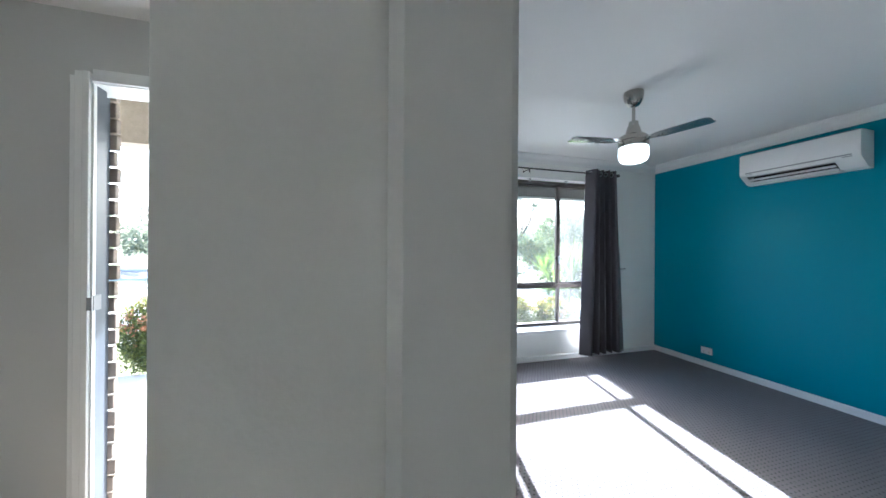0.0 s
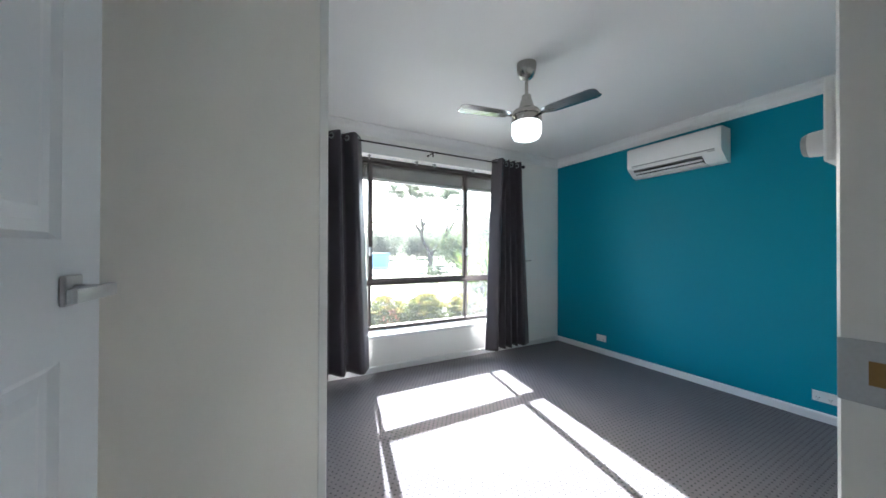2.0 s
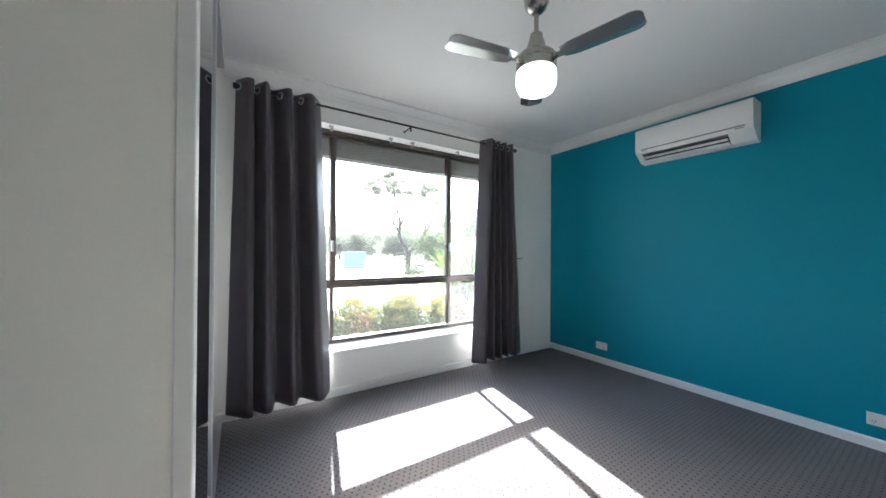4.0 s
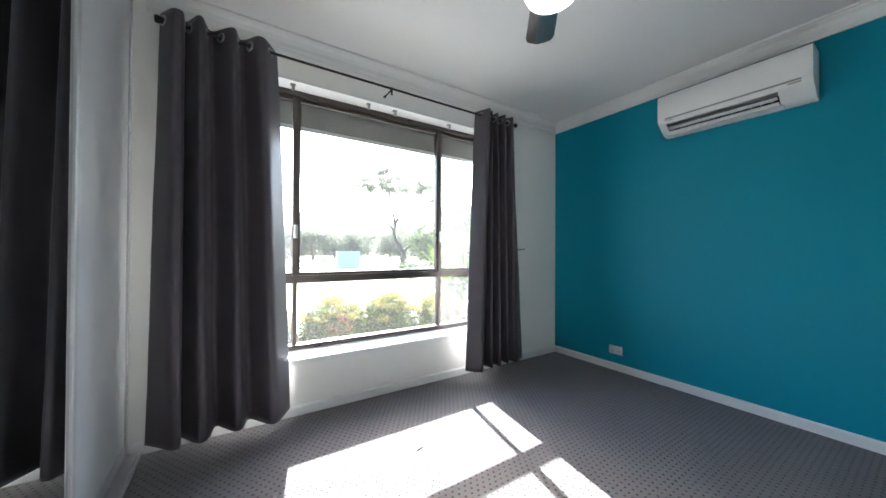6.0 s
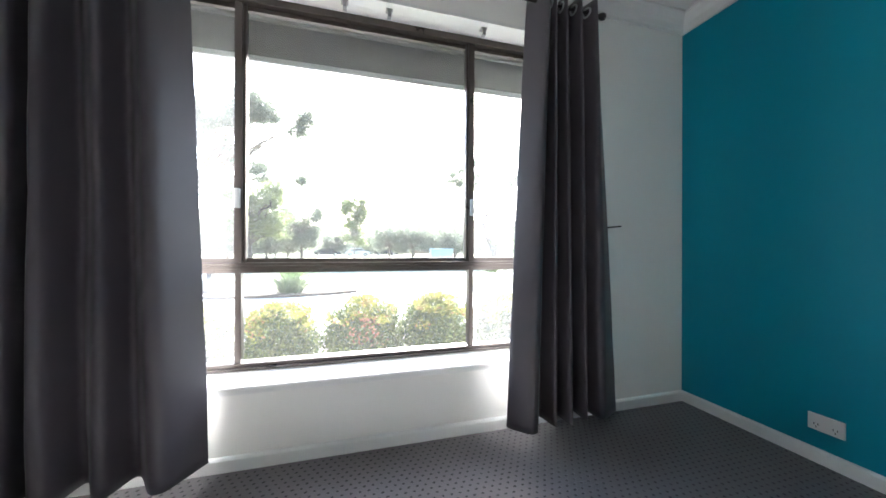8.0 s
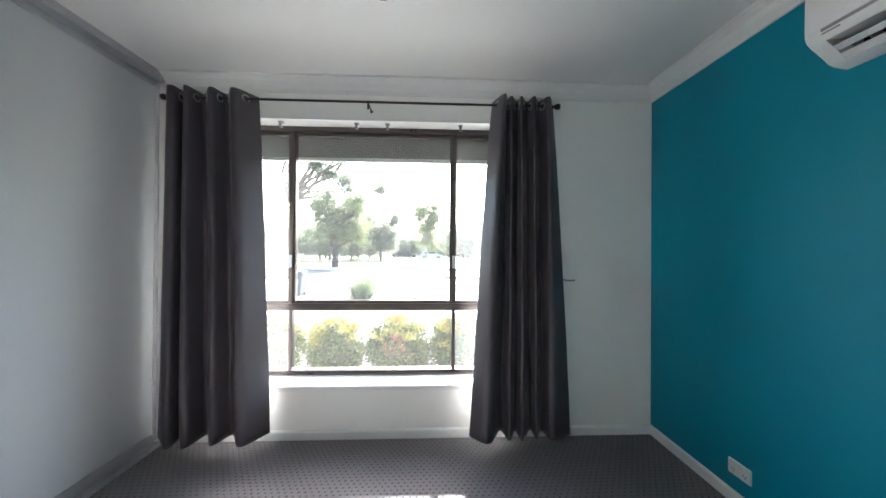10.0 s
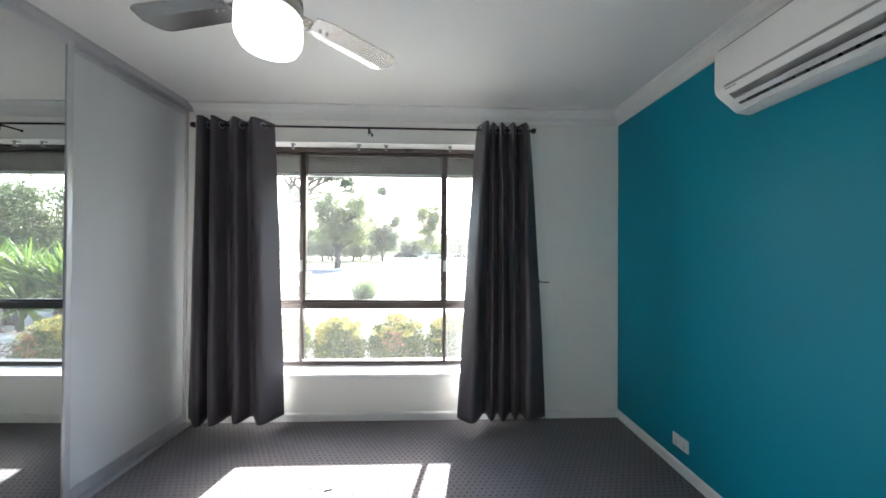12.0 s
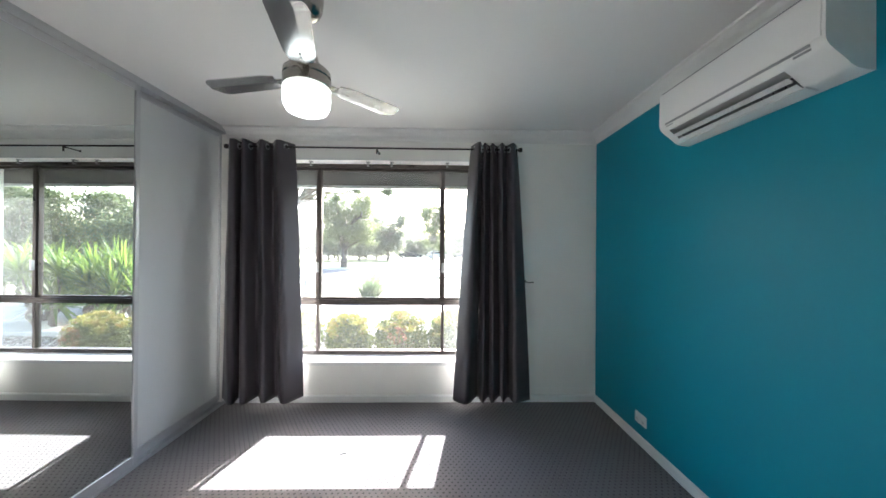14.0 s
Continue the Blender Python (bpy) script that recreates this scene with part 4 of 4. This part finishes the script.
def build_bush(x, y, r, h, seed, label):
    b = thing("garden_bush", label, "bush", (x, y, GZ + 0.02), group="row of clipped bushes")
    bm = bmesh.new()
    for k in range(5):
        a = k * 1.26 + seed
        limb(bm, (0.02 * math.cos(a), 0.02 * math.sin(a), 0), (r * 0.55 * math.cos(a), r * 0.55 * math.sin(a), h * 0.6), 0.012, 0.004, seed + k, seg=6, steps=3)
    part("stems", bm, BARK, b)
    rnd = random.Random(seed)
    blobs = [(0, 0, h * 0.52, r * 0.9, r * 0.9, h * 0.46)]
    blobs += [(r * 0.42 * math.cos(a), r * 0.42 * math.sin(a), h * rnd.uniform(0.36, 0.66), r * rnd.uniform(0.5, 0.62), r * rnd.uniform(0.5, 0.62), h * 0.3) for a in (rnd.uniform(0, 6.28) for _ in range(9))]
    v, f = leaf_cloud(blobs, 17000, 0.0145, seed, 2.4, 0.4)
    shapes_mesh("foliage", v, f, BUSH_LEAF, b)
    # yellow leaves over the crown, coloured to look rim-lit by the sun
    rim = []
    for _ in range(34):
        a, e = rnd.uniform(0, 6.28), rnd.uniform(0.4, 1.5)
        rim.append((r * 0.95 * math.cos(a) * math.cos(e), r * 0.95 * math.sin(a) * math.cos(e), h * (0.5 + 0.47 * math.sin(e)), r * 0.24, r * 0.24, h * 0.06))
    v, f = leaf_cloud(rim, 3000, 0.012, seed + 5, 2.6, 0.1)
    shapes_mesh("rim_lit_leaves", v, f, RIM_LIT_LEAF, b, "rim leaves coloured yellow as if backlit, with reddish shoots")
    if seed % 2:
        # copper shoots in one patch of the side
        a = -1.57 + rnd.uniform(-0.4, 0.4)
        shoots = [(r * 0.9 * math.cos(a + d), r * 0.9 * math.sin(a + d), h * z, 0.06, 0.06, 0.06) for d, z in ((rnd.uniform(-0.45, 0.45), rnd.uniform(0.5, 0.85)) for _ in range(12))]
        v, f = leaf_cloud(shoots, 180, 0.012, seed + 9, 2.6, 0.1)
        tagged(shapes_mesh("red_shoots", v, f, RED_LEAF, b, "copper-red young shoots"), kind="stuff")


for k, x in enumerate((-4.05, -3.33, -2.61, -1.89, -1.17, -0.47)):
    build_bush(x, 1.62 - 0.1 * (x + 3.3) / 2.9, 0.38 + 0.02 * math.sin(k * 2.3), 0.77 + 0.03 * math.cos(k * 1.7), 20 + k, "rounded yellow-green bush with reddish young leaves in a pebble bed")
build_bush(-5.98, 1.3, 0.46, 1.0, 41, "green bush with reddish tips beside the porch")


def build_tree(x, y, base, blobs, leaves, size, seed, mat, bark, r, label, lean=(0, 0), fork=0.35, droop=0.5, cat="tree"):
    """Tapered trunk, limbs to each clump of the crown, and a crown of many leaves. Blobs are relative to the foot."""
    t = thing("tree", label, cat, (x, y, GZ))
    bm = bmesh.new()
    top = max(b[2] for b in blobs)
    f = (lean[0] * fork, lean[1] * fork, top * fork)
    limb(bm, (0, 0, -0.1), f, r, r * 0.7, seed, 0.04, seg=10)
    for k, b in enumerate(blobs):
        if k % 3 == 0:
            limb(bm, f, (b[0], b[1], b[2] + b[5] * 0.4), r * 0.55, r * 0.08, seed + 3 + k, 0.09, seg=7)
        else:
            near = blobs[k - k % 3]
            mid = [f[i] + 0.55 * (near[i] - f[i]) for i in range(3)]
            limb(bm, mid, (b[0], b[1], b[2]), r * 0.22, r * 0.05, seed + 3 + k, 0.12, seg=6)
    part("trunk", bm, bark, t, smooth=True)
    v, fc = leaf_cloud(blobs, leaves, size, seed, 2.6, -1.0, droop)
    shapes_mesh("crown", v, fc, mat, t)


def clumps(seed, n, cx, cy, cz, sx, sy, sz, r0, r1):
    rnd = random.Random(seed)
    out = []
    for _ in range(n):
        q = rnd.uniform(r0, r1)
        out.append((cx + rnd.uniform(-sx, sx), cy + rnd.uniform(-sy, sy), cz + rnd.uniform(-sz, sz), q, q, q * rnd.uniform(0.55, 0.8)))
    return out


GUM = [(7.2, 0, 17.6, 2.6, 2.2, 1.8), (5.6, 0.5, 15.8, 1.6, 1.5, 1.1), (9.0, -0.3, 16.4, 1.3, 1.2, 1.1), (1.5, 0, 16.6, 2.2, 1.8, 1.5), (-0.4, 0.4, 15.2, 1.5, 1.3, 1.0), (3.2, -0.3, 15.0, 1.4, 1.2, 0.9),
       (13.0, 0, 16.6, 1.2, 1.0, 1.5), (12.2, 0.3, 14.9, 0.9, 0.8, 0.9), (-2.8, 0, 15.6, 1.5, 1.2, 1.2), (1.5, 0, 13.6, 2.0, 1.5, 1.0), (4.2, 0.2, 12.6, 1.4, 1.2, 0.9), (5.6, 0, 11.2, 1.5, 1.3, 1.0),
       (8.0, 0, 10.2, 1.5, 1.2, 1.1), (12.4, 0, 9.2, 1.1, 0.9, 0.8), (2.4, 0, 8.4, 0.9, 0.7, 0.5)]
GUM = GUM + [(x + 0.9 * math.sin(7 * i), y + 0.8 * math.cos(5 * i), z - 0.7 + 0.5 * math.sin(3 * i), a * 0.45, b * 0.45, c * 0.4) for i, (x, y, z, a, b, c) in enumerate(GUM)]
GUM = GUM + [(0.5 * (p[0] + q[0]), 0.5 * (p[1] + q[1]), 0.5 * (p[2] + q[2]) + 0.3, 1.0, 0.9, 0.7) for p, q in zip(GUM[:9], GUM[1:10])]
build_tree(-9.9, 27.2, GZ, clumps(1, 62, 0.5, 0, 4.4, 2.0, 1.6, 2.1, 0.55, 1.0), 30000, 0.07, 1, LIGHT_LEAF, DARK_BARK, 0.34, "spreading green street tree with a forked trunk on the verge", fork=0.26)
build_tree(-20.2, 39.3, GZ, GUM, 42000, 0.12, 2, GUM_LEAF, BARK, 0.42, "tall open-crowned gum tree across the street", lean=(1.5, 0), fork=0.42)
build_tree(-8.8, 47.0, GZ, clumps(3, 50, 0, 0, 4.2, 2.3, 1.8, 2.4, 0.6, 1.1), 20000, 0.1, 3, GUM_LEAF, BARK, 0.25, "grey-green tree beyond the street")
build_tree(-1.8, 38.0, GZ, clumps(4, 40, 0, 0, 4.4, 1.2, 1.0, 2.5, 0.5, 0.9), 14000, 0.08, 4, LIGHT_LEAF, PALE_BARK, 0.12, "slender pale green tree beyond the street")


def build_umbrella_tree(x, y):
    """Two bare dark limbs that part low down and carry a flat, thin crown."""
    t = thing("tree", "sparse umbrella-shaped tree with bare dark limbs", "tree", (x, y, GZ))
    bm = bmesh.new()
    limb(bm, (0, 0, -0.1), (0.05, 0, 1.25), 0.19, 0.16, 70, 0.03, seg=10)
    ends = []
    for k, chain in enumerate(([(0.05, 0, 1.25), (-0.45, 0.1, 2.1), (-0.5, 0.1, 3.3), (-0.9, 0, 4.7)], [(0.05, 0, 1.25), (0.75, 0, 2.0), (1.5, 0.1, 2.9), (2.1, 0, 4.3)],
                               [(-0.5, 0.1, 2.9), (0.1, 0.3, 3.7), (0.3, 0.2, 4.8)], [(1.1, 0.05, 2.45), (1.2, -0.2, 3.4), (1.0, -0.2, 4.7)], [(-0.48, 0.1, 2.5), (-1.2, 0, 3.5), (-2.0, 0.1, 4.6)])):
        r = (0.13, 0.13, 0.07, 0.07, 0.07)[k]
        for i, (p, q) in enumerate(zip(chain, chain[1:])):
            limb(bm, p, q, r * 0.75 ** i, r * 0.75 ** (i + 1), 71 + 5 * k + i, 0.06, steps=4, seg=8)
        ends.append(chain[-1])
    part("trunk", bm, DARK_BARK, t, smooth=True)
    blobs = clumps(7, 46, 0.1, 0, 5.3, 2.6, 1.5, 0.3, 0.2, 0.4) + [(a, b, c + 0.2, 0.6, 0.5, 0.35) for a, b, c in ends]
    v, f = leaf_cloud(blobs, 9000, 0.055, 7, 2.6, -1.0, 0.3)
    shapes_mesh("crown", v, f, GUM_LEAF, t)


build_umbrella_tree(5.6, 15.3)
for k, (x, y, h) in enumerate(((3.2, 47, 5.0), (6.5, 46, 4.6), (10.5, 50, 5.2), (15.0, 52, 5.6), (19.5, 49, 4.6), (24, 46, 5.0), (-15.5, 44, 4.6), (-13, 46, 4.0), (28, 43, 4.4), (33, 38, 5.2), (-17.5, 46, 5.4), (-11.5, 52, 4.4), (-5.0, 58, 4.0), (0.5, 60, 4.4), (-22, 48, 6.2), (-26, 52, 6.6), (-19.5, 55, 6.8), (-14.2, 57, 5.6), (8.6, 56, 6.4), (12.8, 45, 4.2), (17.2, 58, 6.8), (21.8, 54, 6.0), (26.5, 57, 6.4), (31, 50, 5.4), (36, 46, 5.2), (40, 54, 6.2))):
    build_tree(x, y, GZ, clumps(30 + k, 36, 0, 0, h * 0.54, 2.2, 1.6, h * 0.34, 0.6, 1.1), 8000, 0.1, 30 + k, GUM_LEAF, BARK, 0.18, "round grey-green tree in the park across the street")


def build_woods():
    rnd = random.Random(9)
    blobs = []
    for k in range(150):
        x = rnd.uniform(-90, 130)
        y = 75 + rnd.uniform(0, 45)
        h = rnd.uniform(5.0, 9.5) + (y - 75) * 0.14
        blobs.append((x, y, GZ + h * 0.55, rnd.uniform(2.5, 5), 3, h * 0.6))
    v, f = leaf_cloud(blobs, 70000, 0.4, 12, 1.6, 0.4)
    tagged(shapes_mesh("far_woods", v, f, GUM_LEAF), "hazy belt of far trees on rising ground", "trees", kind="stuff")


build_woods()
structure("ground_hill", extrude([(90, GZ - 0.5), (90, GZ), (140, 4.0), (230, 9.5), (330, 11.0), (400, GZ - 0.5)], -300, 340, "x"), DRY_GRASS, "low dry grassy hill in the distance", "hill")


def blades_mesh(n, length, width, seed, spread, up, arch=0.5, seg=4):
    """Long strap leaves that fan out and bow over."""
    rng = random.Random(seed)
    vs, fs = [], []
    for _ in range(n):
        a, e = rng.uniform(0, 2 * math.pi), rng.uniform(up, 1.45)
        ln, w = length * rng.uniform(0.7, 1.1), width * rng.uniform(0.8, 1.2)
        out = Vector((math.cos(a), math.sin(a), 0))
        side = Vector((-math.sin(a), math.cos(a), 0))
        p = Vector((rng.uniform(-spread, spread), rng.uniform(-spread, spread), 0))
        base = len(vs)
        for s in range(seg + 1):
            k = s / seg
            ww = w * (1 - k ** 2) + 0.002
            vs += [tuple(p - side * ww / 2), tuple(p + Vector((0, 0, -0.15 * ww)) + side * ww / 2)]
            el = e - arch * k
            p = p + (out * math.cos(el) + Vector((0, 0, math.sin(el)))) * ln / seg
        fs += [(base + 2 * s, base + 2 * s + 1, base + 2 * s + 3, base + 2 * s + 2) for s in range(seg)]
    return vs, fs


def build_yucca(x, y, heads, seed):
    t = thing("yucca", "spiky bright green yucca clump in the garden", "plant", (x, y, GZ), group="yucca clumps")
    rnd = random.Random(seed)
    for k in range(heads):
        hx, hy, hz = rnd.uniform(-0.4, 0.4), rnd.uniform(-0.35, 0.35), rnd.uniform(0.3, 1.15)
        part("stem", limb(bmesh.new(), (hx * 0.4, hy * 0.4, 0), (hx, hy, hz), 0.05, 0.035, seed + k), BARK, t)
        v, f = blades_mesh(85, 0.86, 0.055, seed * 7 + k, 0.03, -0.3, 0.4)
        ob = shapes_mesh("leaf_rosette", v, f, YUCCA_LEAF, t)
        ob.location = (hx, hy, hz)


for k, (x, y, n) in enumerate(((1.4, 3.85, 4), (2.25, 3.95, 5), (3.0, 3.8, 4), (3.9, 4.4, 4), (1.9, 4.7, 4))):
    build_yucca(x, y, n, 60 + k)
for k, (x, y, h) in enumerate(((5.0, 7.4, 3.3), (6.6, 7.8, 3.9), (8.2, 7.2, 3.8), (9.8, 8.0, 4.2), (3.9, 8.6, 2.9))):
    build_tree(x, y, GZ, clumps(80 + k, 26, 0, 0, h * 0.55, 1.0, 0.9, h * 0.34, 0.35, 0.65), 17000, 0.042, 80 + k, HEDGE_LEAF, BARK, 0.08, "dense dark green screening shrub", fork=0.15, droop=0.1, cat="shrub")


def build_tussock(x, y, s, seed, label, mat=TUSSOCK_LEAF):
    t = thing("grass_tussock", label, "grass clump", (x, y, GZ))
    v, f = blades_mesh(420, 0.95 * s, 0.022, seed, 0.16 * s, 0.75, 1.1)
    shapes_mesh("blades", v, f, mat, t)


build_tussock(-3.58, 7.8, 1.4, 5, "arching grey-green grass tussock beside the forecourt")
build_tussock(-0.95, 2.55, 0.85, 8, "green strap-leaved clump behind the bushes", YUCCA_LEAF)
build_tussock(-8.6, 9.5, 1.1, 6, "arching grey-green grass tussock beside the forecourt")
build_tussock(3.6, 5.6, 1.2, 7, "bright green grass tussock by the garden")
structure("garden_island", extrude([(-4.6 + 1.3 * math.cos(a) * (1 if math.cos(a) < 0 else 2.1), 8.1 + 0.75 * math.sin(a)) for a in (2 * math.pi * k / 28 for k in range(28))], GZ + 0.016, GZ + 0.09, "z"), SOIL, "dark mulched garden island", "garden bed")

wb = thing("wheelie_bin", "dark grey wheelie bin standing by the street", "bin", (-5.75, 8.45, GZ + 0.015))
part("body", extrude([(-0.15, 0.05), (0.14, 0.05), (0.2, 0.8), (-0.2, 0.8)], -0.2, 0.2, "y"), BIN_DARK, wb)
part("lid", extrude([(-0.21, 0.8), (0.22, 0.8), (0.2, 0.85), (-0.19, 0.87)], -0.22, 0.22, "y"), BIN_DARK, wb)
part("label_panel", boxes((-0.07, 0.07, -0.212, -0.2, 0.42, 0.6)), PLASTIC, wb, "pale label")
for x in (-0.15, 0.15):
    part("wheel", tube(bmesh.new(), (x, 0.16, 0.08), (x + 0.04 * (1 if x > 0 else -1), 0.16, 0.08), 0.08), RUBBER, wb)

sk = thing("utility_cabinet", "pale blue painted utility cabinet across the street", "cabinet", (5.0, 24.2, GZ))
part("plinth", boxes((-0.95, 0.95, -0.35, 0.35, 0, 0.1)), CONCRETE, sk)
part("body", boxes((-0.9, 0.9, -0.3, 0.3, 0.1, 1.25), bevel=0.02), SKIP_BLUE, sk)
part("roof_cap", boxes((-0.96, 0.96, -0.36, 0.36, 1.25, 1.31), bevel=0.01), SKIP_BLUE, sk)
part("door_seam", boxes((-0.006, 0.006, -0.304, -0.3, 0.14, 1.22)), DARK, sk)


def build_car(x, y, turn, mat, label):
    c = thing("parked_car", label, "car", (x, y, GZ + 0.006), group="parked cars", turn=turn)
    body = [(-2.1, 0.3), (2.1, 0.3), (2.15, 0.6), (2.0, 0.82), (1.2, 0.92), (0.7, 1.4), (-1.0, 1.45), (-1.75, 0.98), (-2.1, 0.9)]
    bm = extrude([(a, b) for a, b in body], -0.8, 0.8, "y")
    bmesh.ops.bevel(bm, geom=list(bm.edges), offset=0.05, segments=2, affect="EDGES")
    part("body", bm, mat, c, smooth=True)
    for s in (-1, 1):
        part("side_window", extrude([(-1.35, 0.98), (0.95, 0.98), (0.62, 1.33), (-0.95, 1.37)], s * 0.802 - 0.004, s * 0.802 + 0.004, "y"), DARK, c, "dark side glass")
        for wx in (-1.3, 1.3):
            w = part("wheel", tube(bmesh.new(), (wx, s * 0.68, 0.31), (wx, s * 0.84, 0.31), 0.31, seg=20), RUBBER, c)
            part("rim", tube(bmesh.new(), (wx, s * 0.835, 0.31), (wx, s * 0.85, 0.31), 0.19, seg=16), SILVER, w)
    part("windscreen", extrude([(0.76, 1.36), (1.17, 0.95), (1.2, 0.955), (0.79, 1.37)], -0.66, 0.66, "y"), DARK, c, "dark windscreen")


build_car(-6.2, 57, 8, CAR_PAINT, "dark car parked far across the park")
build_car(-1.2, 58, 4, CAR_WHITE, "white car parked far across the park")
build_car(4.0, 60, 2, CAR_PAINT, "dark car parked far across the park")


def build_house(x, y, wide, deep, wall_mat, label):
    h = thing("house", label, "house", (x, y, GZ))
    part("wall", boxes((-wide / 2, wide / 2, 0, deep, 0, 2.7)), wall_mat, h)
    bm = bmesh.new()
    o = 0.5
    v = [bm.verts.new(p) for p in ((-wide / 2 - o, -o, 2.7), (wide / 2 + o, -o, 2.7), (wide / 2 + o, deep + o, 2.7), (-wide / 2 - o, deep + o, 2.7), (-wide / 2 + deep * 0.45, deep / 2, 4.6), (wide / 2 - deep * 0.45, deep / 2, 4.6))]
    for q in ((0, 1, 5, 4), (1, 2, 5), (2, 3, 4, 5), (3, 0, 4), (3, 2, 1, 0)):
        bm.faces.new([v[i] for i in q])
    part("roof", bm, ROOF_TILE, h)
    for wx in (-0.32, 0.02, 0.3):
        w = part("window", boxes((wx * wide - 0.9, wx * wide + 0.9, -0.05, 0.02, 0.9, 2.1)), TRIM, h)
        part("pane", boxes((wx * wide - 0.82, wx * wide + 0.82, -0.06, -0.05, 0.98, 2.02)), DARK, w)


build_house(-3.0, 88, 13, 8, CONCRETE, "pale rendered house with a tiled roof beyond the park")
build_house(16, 92, 14, 8, HOUSE_BRICK, "low brick house with a tiled roof beyond the park")
build_house(-30, 90, 13, 8, CONCRETE, "pale rendered house with a tiled roof beyond the park")


# ---- porch brickwork beside the front door ----
def build_porch_wall():
    w = structure("wall_porch", boxes((-5.4, -5.09, -1.246, -1.154, -0.3, 2.42)), MORTAR, "tan brick porch return with pale mortar", "brick wall")
    d = structure("trim_porch_panel", boxes((-5.09, -5.062, -1.246, -1.185, -0.06, 2.1), bevel=0.003), SURROUND, "blue-grey painted door surround, darkened as porch shade", "trim")
    beam = structure("trim_porch_beam", boxes((-5.4, -3.943, -0.6, -0.45, 2.0, 2.42)), BRICK, "tan porch beam over the entry", "beam")
    brick = boxes((0, 0.11, 0, 0.034, 0, 0.076), bevel=0.004)
    me = bpy.data.meshes.new("brick")
    brick.to_mesh(me)
    brick.free()
    me.materials.append(BRICK)
    for k in range(31):
        ob = new("brick", me)
        ob.parent = w
        ob.location = (-5.15 + 0.006 * math.sin(k * 2.1), -1.183 + (0.0 if k % 2 else 0.008), -0.26 + k * 0.086)


build_porch_wall()
